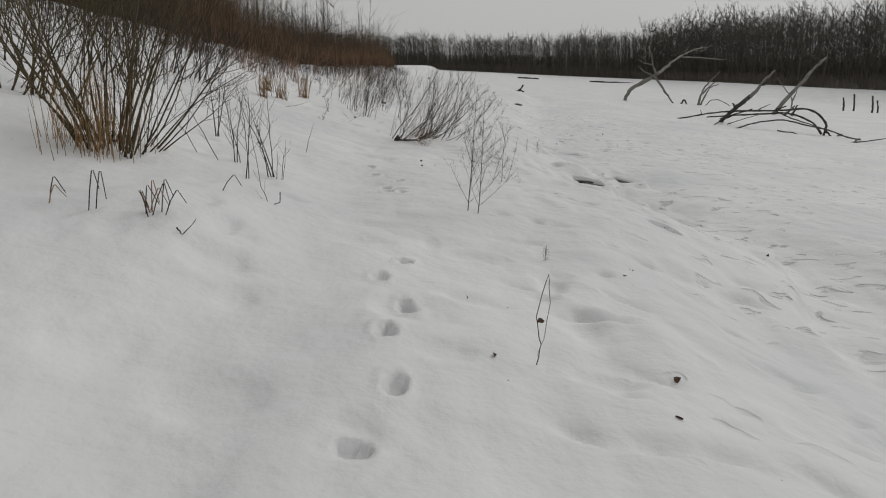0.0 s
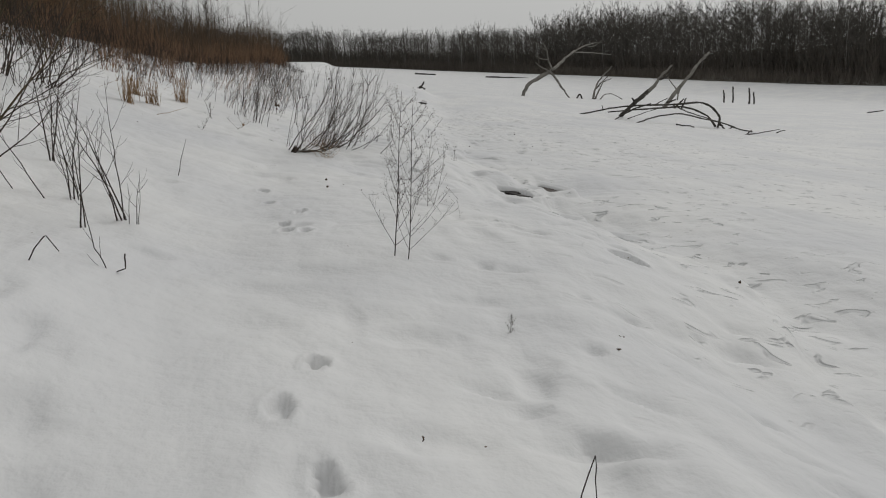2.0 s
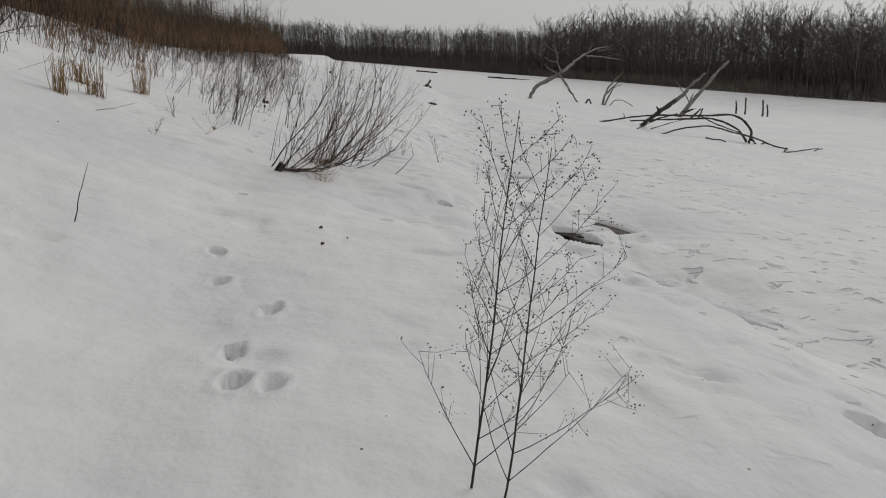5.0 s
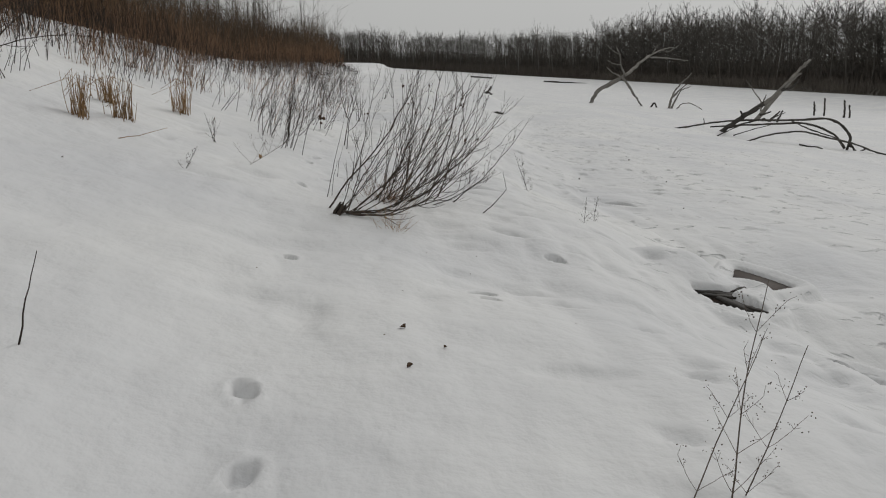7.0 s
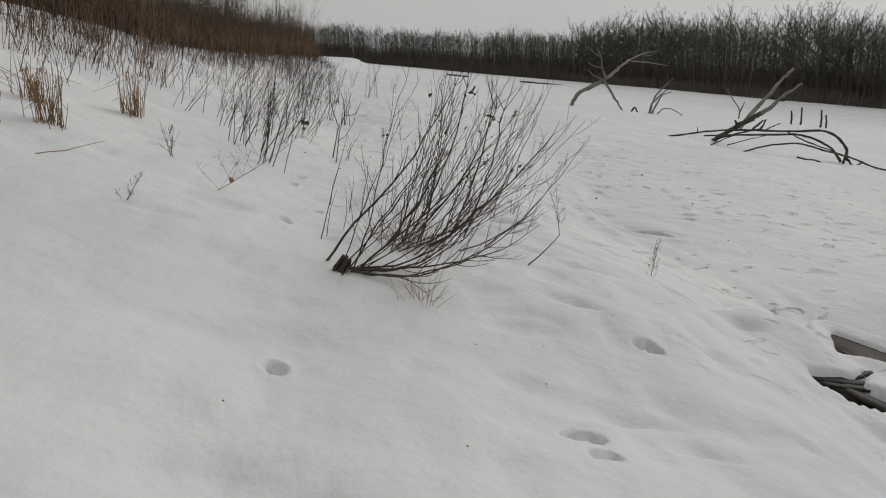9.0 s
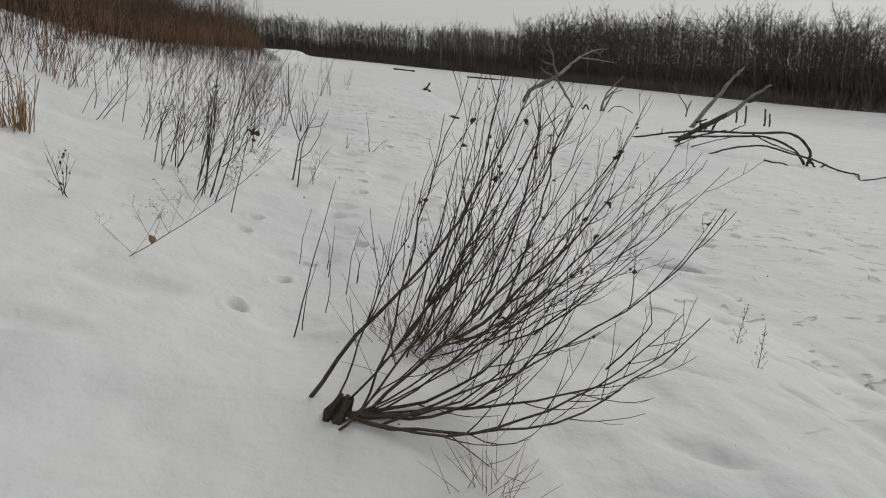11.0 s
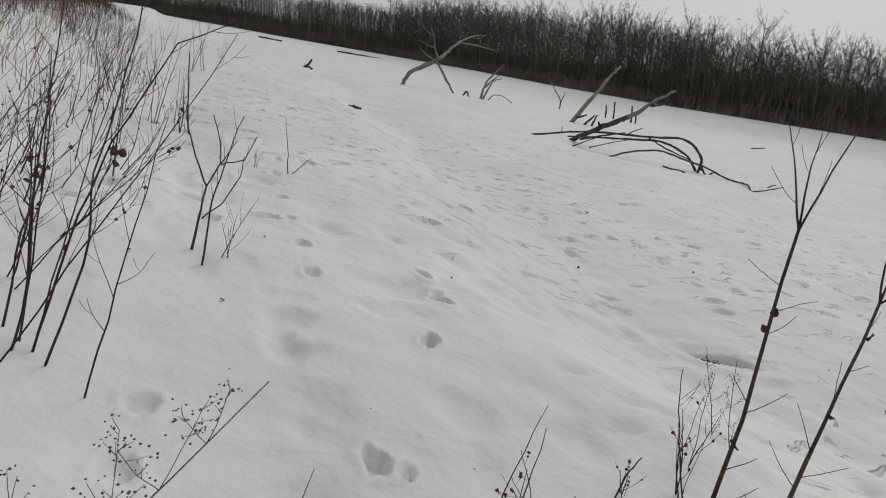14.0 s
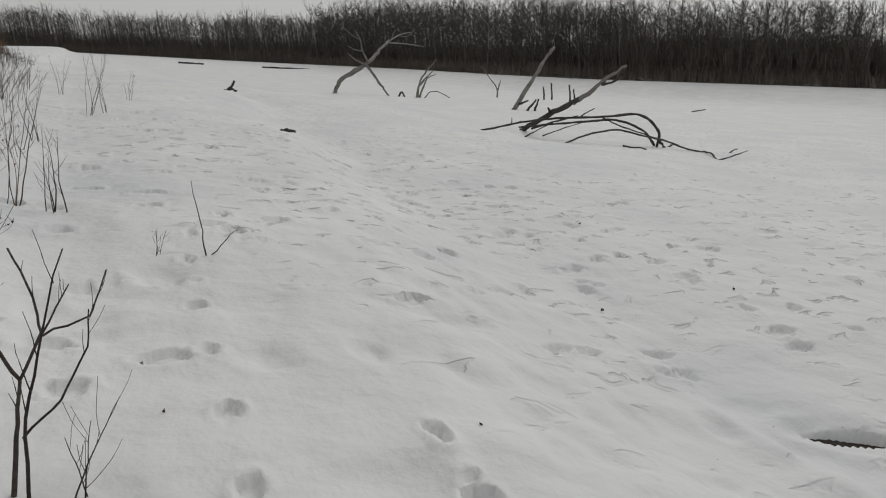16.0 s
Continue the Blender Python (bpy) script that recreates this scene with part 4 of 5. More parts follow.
    for at, n, k in (((-1.55, 22.95), 1.3, 4), ((-1.2, 22.8), 0.9, 5), ((-0.35, 33.4), 2.3, 3), ((-0.75, 33.0), 2.2, 5), ((-1.6, 28.0), 1.1, 4), ((-2.1, 25.0), 1.3, 6), ((-1.4, 40.0), 1.3, 5), ((0.4, 38.0), 1.0, 4), ((-2.6, 36.0), 1.2, 5)):
        shrub(at, "slender leafless shoots standing in the snow", k, n, 0.007, rng, TWIG, (0.05, 0), 0.12, 0.10, 0.2, 4, 0.3, 0, name="sapling", group="saplings on the open snow")
    twig_at((-0.12, 20.96), [(0, 0, -0.05), (-0.02, 0, 0.2), (-0.08, 0, 0.62)], 0.007, "single thin shoot standing in the snow", rng=rng)
    twig_at((-0.10, 20.96), [(0, 0, -0.03), (0.12, 0, 0.1), (0.24, 0.02, 0.2)], 0.006, "short twig slanting from the snow", rng=rng)
    shrub((-0.48, 21.06), "small leafless shoots in the snow", 3, 0.4, 0.004, rng, TWIG, (0, 0), 0.2, 0.04, 0.2, 3, 0.15, 0, name="sapling", group="saplings on the open snow")


build_saplings()


def build_weed_band():
    rng = np.random.default_rng(61)
    say = ("dark dry weed stalks standing in the snow", "thin dead stems with dry seed capsules", "slanting dry weed stalks on the bank")
    # the clump that the path passes close by
    shrub((-1.92, 16.35), "dark dry stems with seed capsules leaning towards the river", 5, 1.5, 0.0055, rng, TWIG, (0.32, 0.05), 0.2, 0.26, 0.1, 7, 0.28, 1, "weed clumps on the bank", "weed", 4)
    shrub((-2.25, 17.3), say[1], 6, 1.35, 0.006, rng, TWIG, (0.3, 0), 0.2, 0.3, 0.1, 6, 0.28, 1, "weed clumps on the bank", "weed", 4)
    shrub((-2.7, 15.5), "small dry weed with dark seed capsules", 4, 0.5, 0.0035, rng, TWIG, (0, 0), 0.25, 0.04, 0.1, 4, 0.2, 0, "weed clumps on the bank", "weed", 6)
    for at in ((-2.3, 17.2), (-2.05, 18.0), (-2.75, 18.3), (-2.4, 19.2), (-3.3, 19.0), (-1.95, 19.8)):
        shrub(at, "slanting dark dry stems with a few seed capsules", int(rng.integers(5, 8)), rng.uniform(1.0, 1.4), 0.0055, rng, TWIG, (0.34, 0), 0.24, 0.36, 0.1, 6, 0.25, 1, "weed clumps on the bank", "weed", 3)
    for k in range(200):
        y = 15.8 + 30 * rng.random() ** 1.25
        t = rng.random()
        x = (-1.75 - 0.02 * (y - 16)) * (1 - t) + (crest_x(y) + 0.5) * t
        if y < min(17.2 + (-1.9 - x), 19.0):
            continue
        shrub((x, y), say[k % 3], int(rng.integers(3, 8)), rng.uniform(0.6, 1.35), 0.0055, rng, TWIG if rng.random() < 0.75 else RUST, (0.30, 0), 0.24, 0.4, 0.1, 5, 0.24, 0, "weed clumps on the bank", "weed", 2)
    for k in range(84):
        y = rng.uniform(9, 21)
        x = crest_x(y) + 0.2 + 3.4 * rng.random() ** 1.4
        shrub((x, y), say[k % 3], int(rng.integers(5, 9)), rng.uniform(0.7, 1.5), 0.0055, rng, TWIG, (0.1, 0), 0.22, 0.35, 0.15, 4, 0.35, 0, "weed clumps on the bank", "weed", 2)
    for at in ((-4.02, 14.81), (-3.75, 15.33), (-3.60, 17.11), (-4.25, 16.15)):
        tuft(at, "broken tan reed stubble poking from the snow", 40, 0.55, rng, STRAW, 0.12, 0.06, broken=0.55, width=0.0055, group="reed tufts on the bank")
    for k in range(16):
        y = rng.uniform(17, 34)
        tuft((crest_x(y) + rng.uniform(1.0, 3.5), y), "rust-coloured dry grass on the bank", 34, 0.7, rng, RUST, 0.2, 0.2, broken=0.3, width=0.005, group="rusty tufts on the bank")


build_weed_band()


def build_snagged_stems():
    rng = np.random.default_rng(67)
    for at, pts in (((-1.89, 16.36), [(0, 0, -0.05), (0.12, 0.15, 0.42), (0.26, 0.25, 0.80), (0.50, 0.35, 1.22), (0.80, 0.40, 1.38)]), ((-1.84, 16.28), [(0, 0, -0.05), (0.14, 0.1, 0.38), (0.16, 0.2, 0.72), (0.30, 0.3, 1.25), (0.34, 0.35, 1.6)]), ((-2.02, 16.56), [(0, 0, -0.05), (0.05, 0.2, 0.35), (0.10, 0.45, 0.55), (0.12, 0.6, 1.1)])):
        twig_at(at, pts, 0.0058, "dark crooked leafless stem with short side twigs", rng=rng, shoots=6)
    for (x, y), h in (((-1.70, 19.57), 0.24), ((-1.92, 17.15), 0.55)):
        root = thing("snagged_weed", (x, y, height(x, y)), "dead stem holding a clump of withered brown leaves", "weed", "snagged stems on the bank")
        g = Geo()
        line = bent((-0.1, 0, -0.05), (0.12, 0, 1), h + 0.9, 0.1, 0.04, 10, rng)
        host = g.tube(line, np.linspace(0.007, 0.0015, len(line)), 5)
        side_shoots(g, line, 0.007, 6, 0.3, rng, host=host)
        stem = part("stem", g, TWIG, root)
        for k in range(7):
            gl = Geo()
            gl.leaf(along(line, (h + 0.05) / (h + 0.95))[0] + rng.normal(size=3) * 0.03, rng.normal(size=3), rng.uniform(0.05, 0.09) if h < 0.4 else rng.uniform(0.03, 0.05), rng)
            part("withered_leaf", gl, LEAF, stem, "curled brown withered leaf")


build_snagged_stems()


def build_path_weeds():
    rng = np.random.default_rng(71)
    say = "tall dry branched weed with tiny seed heads"
    umbel_weed((0.26, 6.74), say, 1.30, 0.0055, rng, (0.05, 0), 11, 0.60, bias=0.35, group="dry weeds beside the path")
    umbel_weed((0.36, 6.68), say, 1.22, 0.0048, rng, (0.10, 0), 10, 0.56, bias=0.3, group="dry weeds beside the path")
    umbel_weed((0.80, 8.76), "thin tan dry weed with empty umbels", 0.80, 0.0035, rng, (0.03, 0), 5, 0.34, SEED, heads=0.25, group="dry weeds beside the path")
    umbel_weed((0.86, 8.80), "thin tan dry weed with empty umbels", 0.60, 0.0028, rng, (0.2, 0), 3, 0.22, SEED, heads=0.2, group="dry weeds beside the path")
    umbel_weed((0.67, 8.80), "thin tan dry weed with empty umbels", 0.62, 0.0028, rng, (0.28, 0), 2, 0.18, SEED, heads=0.2, group="dry weeds beside the path")
    umbel_weed((-2.18, 14.53), "fallen dry weed with a leaf caught in it", 1.15, 0.0030, rng, (2.2, 0.9), 9, 0.40, SEED, heads=0.8, leaf=0.055)
    umbel_weed((2.12, 14.64), "small dry weed with dark seed capsules", 0.32, 0.003, rng, (0, 0), 5, 0.10, heads=0.4)
    umbel_weed((0.90, 5.45), "tiny dry sprig poking from the snow", 0.15, 0.0018, rng, (0.02, 0), 4, 0.06, heads=0.3)
    umbel_weed((1.60, 16.08), "slanting dry weed with fine seed heads", 0.62, 0.0032, rng, (-0.45, 0), 5, 0.18, heads=0.4)
    umbel_weed((1.56, 15.92), "slanting dry weed with fine seed heads", 0.55, 0.003, rng, (-0.4, 0.1), 4, 0.14, heads=0.4)
    twig_at((0.51, 3.22), [(0, 0, -0.03), (0.015, 0, 0.12), (-0.02, 0, 0.28), (0.03, 0, 0.52), (0.05, 0, 0.36), (0.03, 0, 0.15), (0.0, 0, 0.05)], 0.0032, "looped dry stalk with a withered leaf", rng=rng, leaf=0.042)
    twig_at((-2.04, 9.60), [(0, 0, -0.04), (0.06, 0.02, 0.2), (0.13, 0.03, 0.42)], 0.005, "thin straight twig stuck in the snow", rng=rng)
    twig_at((-1.12, 13.95), [(0, 0, -0.04), (0.08, 0, 0.35), (0.19, 0, 0.82)], 0.0045, "long thin shoot slanting from the snow", rng=rng)
    twig_at((-0.37, 15.15), [(0, 0, -0.03), (0.0, 0.0, 0.25), (0.0, -0.05, 0.56)], 0.0042, "thin bare shoot standing in the snow", rng=rng)
    twig_at((-0.38, 14.85), [(0, 0, -0.03), (0.02, 0.0, 0.25), (0.05, -0.05, 0.62), (0.08, -0.05, 0.67)], 0.0048, "bare shoot with a broken tip in the snow", rng=rng)
    twig_at((0.25, 14.95), [(0, 0, -0.03), (0.03, 0.1, 0.15), (0.05, 0.24, 0.37), (0.0, 0.26, 0.55), (-0.02, 0.27, 0.70)], 0.0045, "thin forked stem with a curled leaf in the snow", rng=rng, shoots=4, leaf=0.03)
    for at, n in (((0.62, 15.41), 0.50), ((0.35, 15.45), 0.2), ((0.85, 15.6), 0.5), ((-0.11, 15.42), 0.3)):
        shrub(at, "thin dry stems with curled dark leaves", 3, n, 0.004, rng, TWIG, (-0.1, 0), 0.16, 0.02, 0.1, 2, 0.15, 0, "dry stems past the willow", "weed", 3)
    twig_at((0.55, 13.7), [(0, 0, -0.03), (0.15, 0.02, 0.10), (0.27, 0.02, 0.26), (0.22, 0.02, 0.45)], 0.006, "hooked dark twig curving out of the snow", rng=rng)
    twig_at((0.25, 14.1), [(0, 0, -0.03), (0.2, 0.02, 0.14), (0.4, 0.04, 0.28)], 0.007, "slanting dark twig beside the willow", rng=rng, shoots=4)
    umbel_weed((1.8, 14.0), "small dry weed with dark seed capsules", 0.30, 0.003, rng, (0, 0), 4, 0.08, heads=0.3)
    umbel_weed((-2.55, 13.65), "low dry sprig half buried in the snow", 0.25, 0.003, rng, (0.6, 0), 4, 0.12, heads=0.4)
    twig_at((-3.3, 14.3), [(-0.3, -0.05, 0.0), (0.1, 0, 0.06), (0.4, 0.05, 0.15)], 0.006, "dry reed lying on the snow", STRAW, rng=rng)
    for k in range(14):
        x, y = -0.72 + rng.normal() * 0.22, 14.6 + rng.normal() * 0.4
        n = rng.uniform(0.25, 0.7)
        twig_at((x, y), [(0, 0, -0.04), (0.06 * n, 0, 0.5 * n), (0.17 * n + rng.normal() * 0.04, rng.normal() * 0.05, n)], 0.0035, "thin shoot standing in the snow", rng=rng, group="shoots round the willow")


build_path_weeds()


def build_reeds():
    rng = np.random.default_rng(81)
    say = "broken dark reed stems bent over in the snow"
    for at, n, k in (((-2.80, 4.45), 0.17, 2), ((-2.42, 4.35), 0.27, 2), ((-2.03, 4.45), 0.21, 8), ((-1.95, 5.6), 0.18, 1)):
        x, y = at
        root = thing("broken_reed", (x, y, height(x, y)), say, "reed", "broken reeds in the snow")
        for j in range(k):
            bx, by = rng.normal() * 0.02 * min(k, 4) / 2, rng.normal() * 0.03
            h = n * rng.uniform(0.7, 1.05)
            lx = rng.normal() * 0.05 + 0.03
            g = Geo()
            g.tube([(bx, by, -0.04), (bx + lx * 0.5, by, h * 0.5), (bx + lx, by, h), (bx + lx + 0.012, by, h + 0.004), (bx + lx + 0.05 + rng.normal() * 0.02, by, h * rng.uniform(0.2, 0.55))], (0.0042, 0.004, 0.0036, 0.0034, 0.0028), 5)
            part("reed_stem", g, TWIG if rng.random() < 0.7 else STRAW, root)
    twig_at((-1.78, 4.25), [(-0.03, 0, 0.05), (0, 0, -0.01), (0.10, 0.02, 0.11)], 0.006, "short dark broken stick in the snow", rng=rng)
    twig_at((-3.05, 4.0), [(-0.05, 0, 0.02), (0.04, 0, 0.05), (0.10, 0.02, 0.0)], 0.005, "pale broken reed lying on the snow", STRAW, rng=rng)


build_reeds()


# ---- driftwood on the ice ----
def limb(root, name, base, pts, r0, r1, mat, rng, knots=0.3, sides=8):
    pts = np.array(pts, float)
    fine = np.concatenate([np.linspace(a, b, 5, endpoint=False) for a, b in zip(pts, pts[1:])] + [pts[-1:]])
    soft = fine.copy()
    for _ in range(2):
        soft[1:-1] = (soft[:-2] + 2 * soft[1:-1] + soft[2:]) / 4
    r = np.linspace(r0, r1, len(soft)) * (1 + knots * rng.normal(size=len(soft)) * 0.35)
    soft += rng.normal(size=soft.shape) * r0 * 0.18
    g = Geo()
    g.tube(soft, np.maximum(r, r1 * 0.5), sides)
    return part(name, g, mat, root), soft


def build_driftwood():
    rng = np.random.default_rng(91)
    # the largest: a half-buried crown with two arched limbs
    x0, y0 = 17.4, 41.6
    z0 = height(x0, y0)
    root = thing("driftwood", (x0, y0, z0), "grey leaning log and arched dark branches of a stranded tree", "driftwood", "driftwood on the ice")
    here = lambda pts: [(x - x0, y - y0, z - z0) for x, y, z in pts]
    limb(root, "trunk", None, here([(17.58, 42.2, -2.0), (17.53, 41.78, -1.72), (17.31, 39.3, -0.66), (17.12, 37.0, 0.18)]), 0.13, 0.11, DRIFT, rng)
    limb(root, "trunk", None, here([(17.15, 37.4, 0.04), (17.09, 36.7, 0.30), (16.98, 35.5, 1.02), (16.88, 34.3, 1.58)]), 0.11, 0.05, BLEACHED, rng)
    limb(root, "branch", None, here([(16.98, 35.6, 0.85), (17.05, 35.0, 0.95), (17.10, 34.7, 1.30)]), 0.06, 0.03, DRIFT, rng, sides=6)
    limb(root, "branch", None, here([(14.16, 39.93, -1.38), (15.56, 39.23, -1.0), (16.62, 38.7, -0.78), (17.9, 38.05, -0.67), (19.2, 37.4, -0.57), (20.25, 36.87, -0.39), (20.8, 36.6, -0.62), (21.28, 36.35, -1.2), (21.19, 36.39, -1.85)]), 0.040, 0.062, DRIFT, rng)
    limb(root, "branch", None, here([(15.69, 39.16, -1.17), (16.9, 38.5, -0.98), (18.34, 37.83, -0.82), (19.34, 37.32, -0.67), (19.99, 36.99, -0.82), (20.66, 36.65, -1.14), (21.12, 36.43, -1.75)]), 0.036, 0.058, DRIFT, rng)
    limb(root, "branch", None, here([(16.51, 36.98, -1.62), (17.5, 36.78, -1.23), (18.83, 36.5, -1.0), (19.93, 36.27, -1.23), (21.3, 35.9, -1.50), (21.88, 35.2, -1.80), (22.2, 34.6, -1.80), (21.4, 33.6, -1.70), (20.6, 32.7, -1.80)]), 0.040, 0.035, DRIFT, rng)
    limb(root, "branch", None, here([(18.9, 37.5, -0.62), (19.5, 37.0, -0.95), (20.3, 36.5, -1.20), (21.1, 36.2, -1.45)]), 0.034, 0.030, DRIFT, rng, sides=6)
    for a, b, r in (((14.20, 39.9, -1.36), (13.95, 39.9, -1.55), 0.03), ((16.3, 39.5, -1.65), (17.3, 38.6, -0.85), 0.034), ((16.9, 39.0, -1.55), (18.2, 37.9, -0.85), 0.03), ((16.7, 39.6, -1.3), (17.6, 37.6, -0.55), 0.05), ((15.4, 39.3, -1.05), (15.2, 39.0, -0.75), 0.025), ((17.2, 39.0, -0.62), (17.0, 38.9, -0.30), 0.06), ((18.1, 38.0, -0.62), (18.7, 37.8, -0.25), 0.03), ((21.2, 36.3, -1.55), (21.5, 36.2, -1.85), 0.07), ((21.9, 36.5, -1.95), (22.2, 36.3, -1.68), 0.05), ((23.5, 34.4, -1.88), (24.1, 34.5, -1.72), 0.03)):
        limb(root, "branch", None, here([a, [(p + q) / 2 + 0.03 for p, q in zip(a, b)], b]), r, r * 0.6, DRIFT, rng, sides=6)
    stick = thing("driftwood", (20.5, 32.5, height(20.5, 32.5)), "straight dark stick lying on the ice", "driftwood", "driftwood on the ice")
    limb(stick, "branch", None, [(-0.3, -0.1, -0.03), (0.9, 0.1, 0.10), (2.0, 0.3, 0.24)], 0.034, 0.018, DRIFT, rng)
    stick = thing("driftwood", (18.3, 34.9, height(18.3, 34.9)), "short dark crooked branch lying on the ice", "driftwood", "driftwood on the ice")
    limb(stick, "branch", None, [(-0.40, 0.15, 0.12), (-0.1, 0.0, 0.05), (0.2, -0.2, 0.06), (0.45, -0.3, 0.0)], 0.038, 0.025, DRIFT, rng)
    # a bare leaning log behind it
    root = thing("driftwood", (29.75, 60.2, height(29.75, 60.2)), "bleached bare log leaning out of the ice", "driftwood", "driftwood on the ice")
    limb(root, "trunk", None, [(0.45, 0.75, -0.4), (2.9, 1.5, 2.3), (4.6, 2.1, 4.2), (5.7, 2.45, 5.2)], 0.19, 0.10, BLEACHED, rng)
    for a, b in (((1.2, -0.4, -0.06), (2.0, -0.5, 0.9)), ((0.5, -0.2, 0.5), (1.3, -0.4, 0.8)), ((1.8, -0.6, -0.1), (2.1, -0.7, 0.95))):
        limb(root, "branch", None, [a, [(p + q) / 2 for p, q in zip(a, b)], b], 0.10, 0.06, DRIFT, rng, sides=6)
    # the forked dead tree
    root = thing("dead_tree", (22.9, 83.7, height(22.9, 83.7)), "bleached forked dead tree standing in the ice", "dead tree", "driftwood on the ice")
    limb(root, "trunk", None, [(-0.05, 0.05, -0.3), (0.55, -0.4, 1.5), (2.8, -2.0, 3.0), (5.2, 0.6, 4.4), (7.6, 3.2, 5.6)], 0.27, 0.13, BLEACHED, rng)
    limb(root, "branch", None, [(7.4, 3.0, 5.5), (11.5, 6.4, 5.5), (15.4, 9.5, 5.35)], 0.09, 0.04, BLEACHED, rng)
    limb(root, "branch", None, [(7.6, 3.2, 5.6), (10.0, 5.5, 6.5), (12.4, 7.7, 6.9)], 0.11, 0.04, BLEACHED, rng)
    limb(root, "branch", None, [(10.0, 5.5, 6.4), (11.6, 6.8, 6.3), (13.2, 8.0, 7.2)], 0.05, 0.025, BLEACHED, rng)
    limb(root, "branch", None, [(8.3, 3.9, 5.9), (8.6, 4.0, 6.6), (9.0, 4.2, 7.0)], 0.05, 0.025, BLEACHED, rng)
    limb(root, "branch", None, [(2.8, -2.0, 3.05), (3.6, -1.8, 2.3), (5.0, -1.4, 0.7), (5.9, -1.2, -0.25)], 0.15, 0.09, BLEACHED, rng)
    limb(root, "branch", None, [(3.2, -1.8, 3.2), (2.6, -1.6, 4.3), (2.5, -1.4, 5.4), (1.9, -1.2, 6.5)], 0.11, 0.04, BLEACHED, rng)
    limb(root, "branch", None, [(2.6, -1.6, 4.4), (1.7, -1.4, 4.5), (1.0, -1.2, 4.9)], 0.06, 0.025, BLEACHED, rng)
    limb(root, "branch", None, [(2.7, -1.9, 3.1), (1.7, -1.7, 3.5), (1.0, -1.5, 4.1)], 0.08, 0.03, BLEACHED, rng)
    limb(root, "branch", None, [(2.5, -1.4, 5.5), (1.6, -1.2, 5.9), (0.8, -1.0, 6.6)], 0.05, 0.025, BLEACHED, rng)
    # stumps and stakes
    c, s = 0.90, -0.44
    way = lambda pts: [(u * c, u * s + 0.15 * math.sin(3 * u), h) for u, h in pts]
    root = thing("driftwood", (30.6, 79.5, height(30.6, 79.5)), "grey broken stump with splayed branches in the ice", "driftwood", "driftwood on the ice")
    for pts, r in (([(0.0, -0.3), (0.42, 1.84), (1.1, 2.9), (1.97, 3.92)], 0.15), ([(0.44, 1.26), (1.0, 2.1), (1.59, 2.75)], 0.10), ([(0.35, -0.1), (0.8, 1.2), (1.1, 2.1), (2.0, 2.5)], 0.11), ([(0.9, -0.1), (1.3, 0.6), (2.26, 0.74), (3.49, 0.1)], 0.07)):
        limb(root, "branch", None, way(pts), r, 0.045, BLEACHED, rng, sides=6)
    root = thing("driftwood", (29.2, 80.2, height(29.2, 80.2)), "small dark bent branch in the ice", "driftwood", "driftwood on the ice")
    limb(root, "branch", None, way([(-0.45, -0.1), (0.0, 0.6), (0.4, -0.1)]), 0.11, 0.09, DRIFT, rng, sides=6)
    root = thing("driftwood", (46.2, 87.4, height(46.2, 87.4)), "thin grey forked branch standing in the ice", "driftwood", "driftwood on the ice")
    limb(root, "branch", None, way([(-0.14, -0.4), (-0.11, 1.05), (-1.2, 2.4), (-2.43, 3.75)]), 0.11, 0.05, BLEACHED, rng, sides=6)
    limb(root, "branch", None, way([(-0.11, 0.9), (0.26, 2.12)]), 0.09, 0.06, BLEACHED, rng, sides=6)
    for at, h in (((52.4, 80.7), 2.0), ((52.95, 80.5), 1.5), ((52.3, 84.2), 2.1), ((50.7, 83.7), 1.6)):
        root = thing("stake", (*at, height(*at)), "dark wooden stake frozen into the ice", "stake", "stakes in the ice")
        limb(root, "post", None, [(0.12, 0, -0.3), (0.0, 0, h * 0.5), (-0.22, 0.02, h)], 0.11, 0.09, DRIFT, rng, sides=6)
    # lone logs further off
    for at, pts, r in (((5.9, 51.0), [(-0.38, 0.05), (0.0, 0.17), (0.35, 0.05)], 0.08), ((5.9, 51.0), [(-0.1, 0.1), (0.12, 0.36), (0.25, 0.55)], 0.075), ((3.62, 32.2), [(-0.22, 0.02), (0.0, 0.06), (0.25, 0.02)], 0.05), ((56.1, 64.0), [(-0.8, 0.02), (0.0, 0.18), (0.8, 0.3)], 0.07), ((59.8, 236.0), [(-8.0, 0.15), (0, 0.25), (8.0, 0.1)], 0.35), ((31.5, 247.0), [(-4.0, 0.15), (0, 0.25), (4.0, 0.1)], 0.4)):
        root = thing("driftwood", (*at, height(*at)), "dark log lying on the snowy ice", "driftwood", "lone logs on the ice")
        limb(root, "log", None, way(pts), r, r * 0.7, DRIFT, rng, sides=7)
    # bleached snags along the far waterline
    for k in range(34):
        x, y = bank_line(rng.uniform(165, 262))
        x, y = x - 2.0 - rng.random(), y - 1.0
        root = thing("driftwood", (x, y, height(x, y)), "bleached snag at the foot of the far woods", "driftwood", "snags along the far bank")
        for _ in range(rng.integers(2, 4)):
            a, n = rng.uniform(-1, 1), rng.uniform(1.2, 3.6)
            limb(root, "branch", None, [(0, 0, -0.1), (a * n * 0.5, rng.normal() * 0.2, 0.25 + 0.3 * rng.random()), (a * n, rng.normal() * 0.3, rng.uniform(0.1, 1.6))], 0.09, 0.045, BLEACHED, rng, sides=5)


build_driftwood()


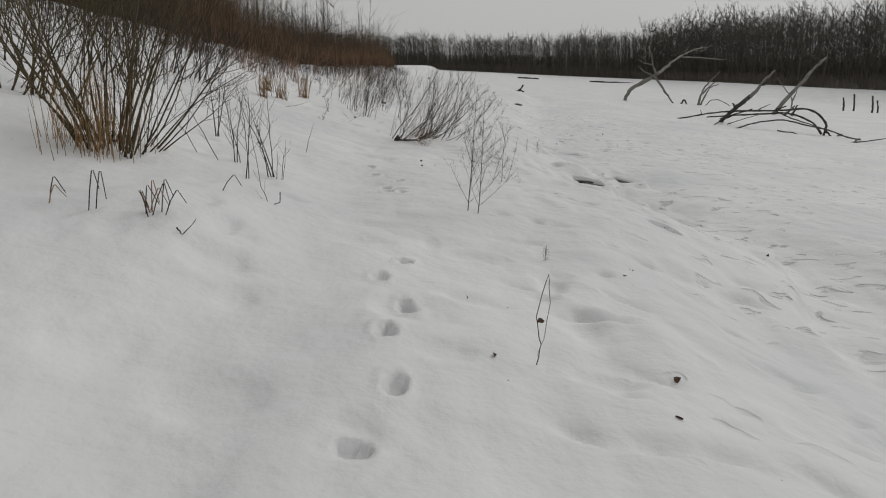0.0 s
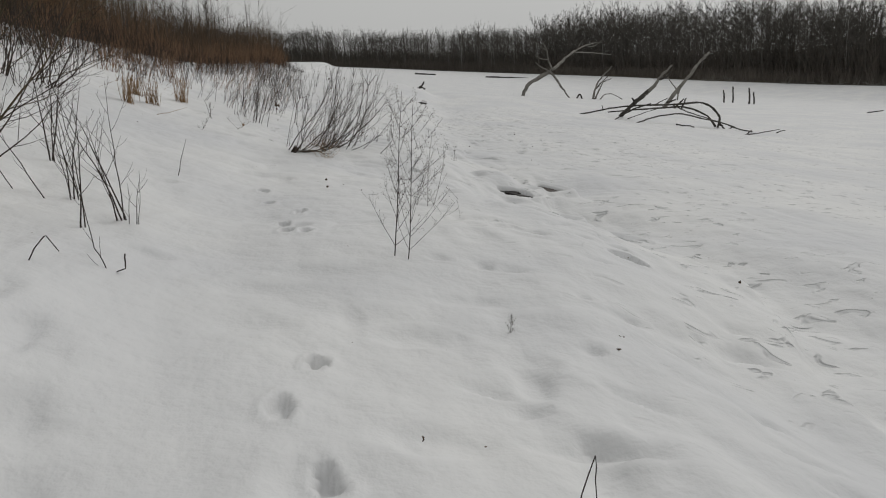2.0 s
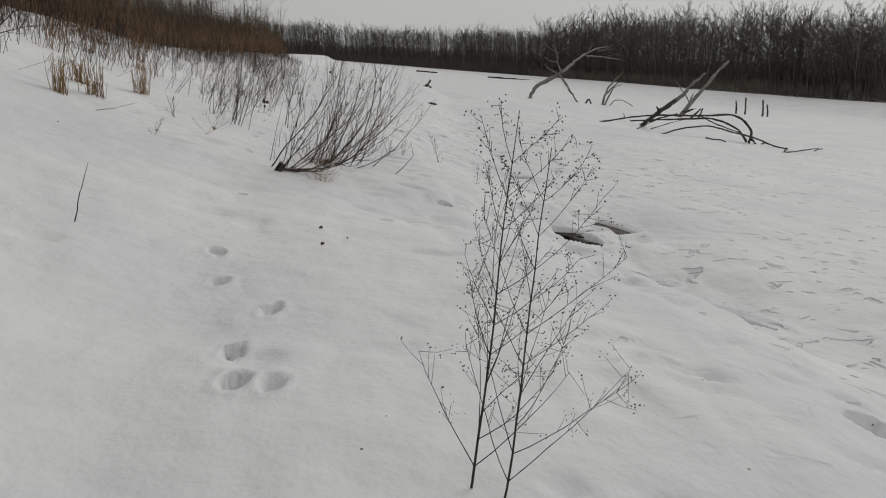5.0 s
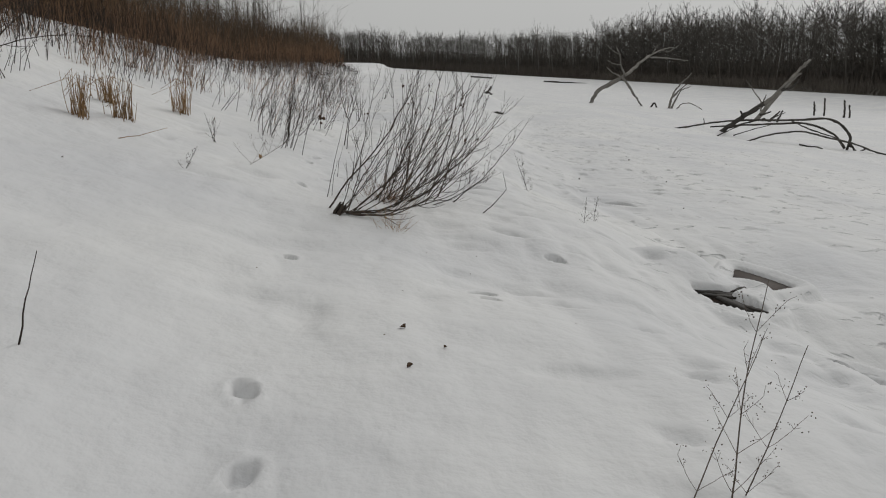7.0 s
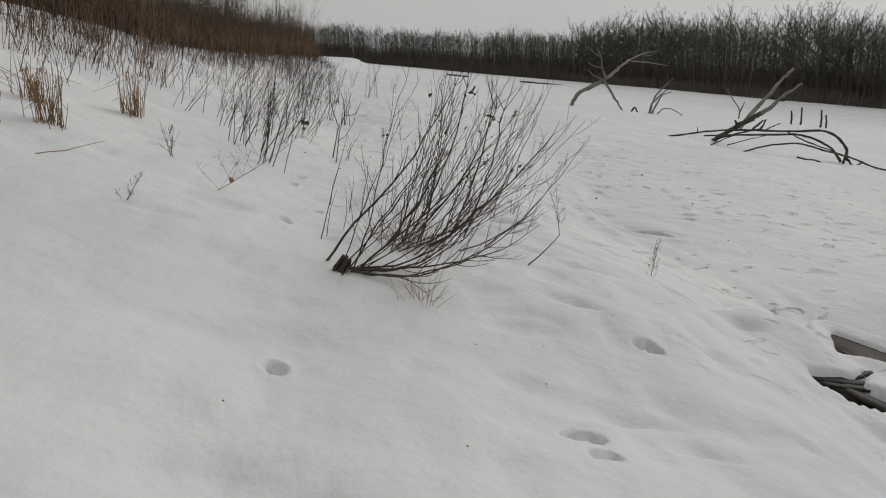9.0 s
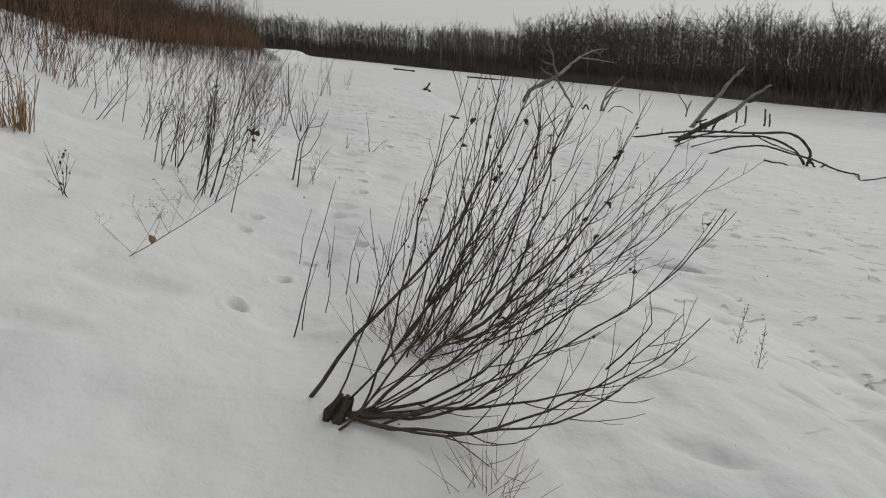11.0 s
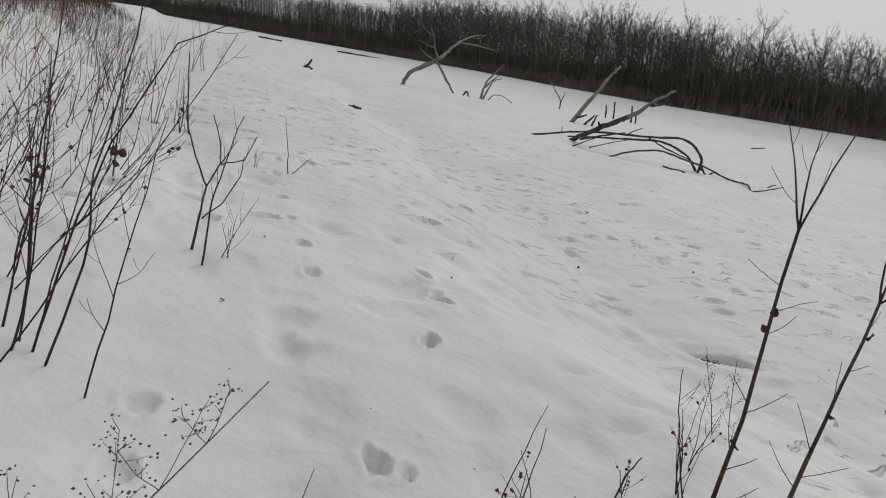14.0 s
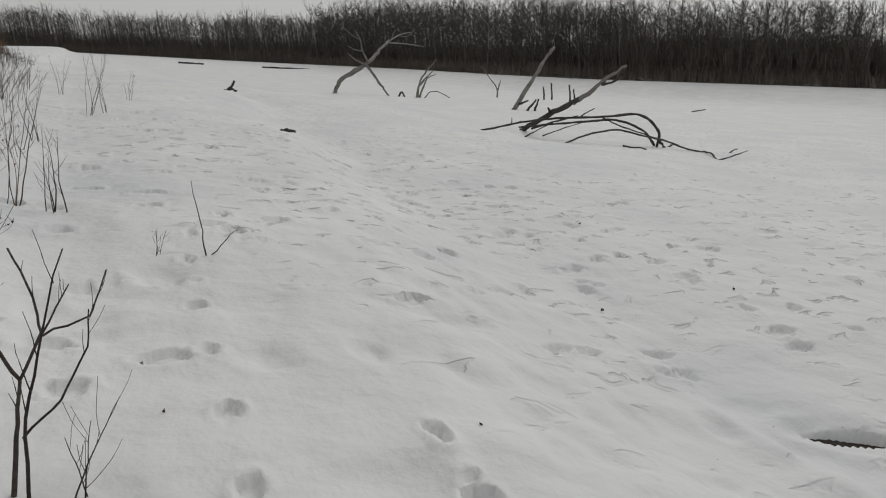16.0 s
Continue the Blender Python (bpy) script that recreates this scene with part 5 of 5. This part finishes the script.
def build_litter():
    """Leaves and bits of bark blown onto the snow."""
    rng = np.random.default_rng(101)
    spots = [(0.29, 3.22), (1.28, 3.23), (1.69, 5.46), (0.17, 4.1), (1.15, 2.75), (1.56, 5.22), (4.05, 7.71), (-0.13, 10.05), (-0.33, 9.76), (-0.33, 10.26), (-3.35, 12.91), (4.59, 17.43), (-1.09, 17.29), (-1.61, 17.82), (0.66, 18.01), (-0.69, 18.58), (3.55, 20.29), (5.42, 20.19), (5.66, 23.18), (8.74, 23.81)]
    for x, y in spots:
        g = Geo()
        g.leaf((0, 0, 0), (rng.normal(), rng.normal(), 0.25), rng.uniform(0.022, 0.045), rng)
        ob = new("fallen_leaf", g.mesh("fallen_leaf", LEAF))
        ob.location = (x, y, height(x, y) + 0.006)
        tagged(ob, "curled dark withered leaf lying on the snow", "leaf", "leaves on the snow")


build_litter()
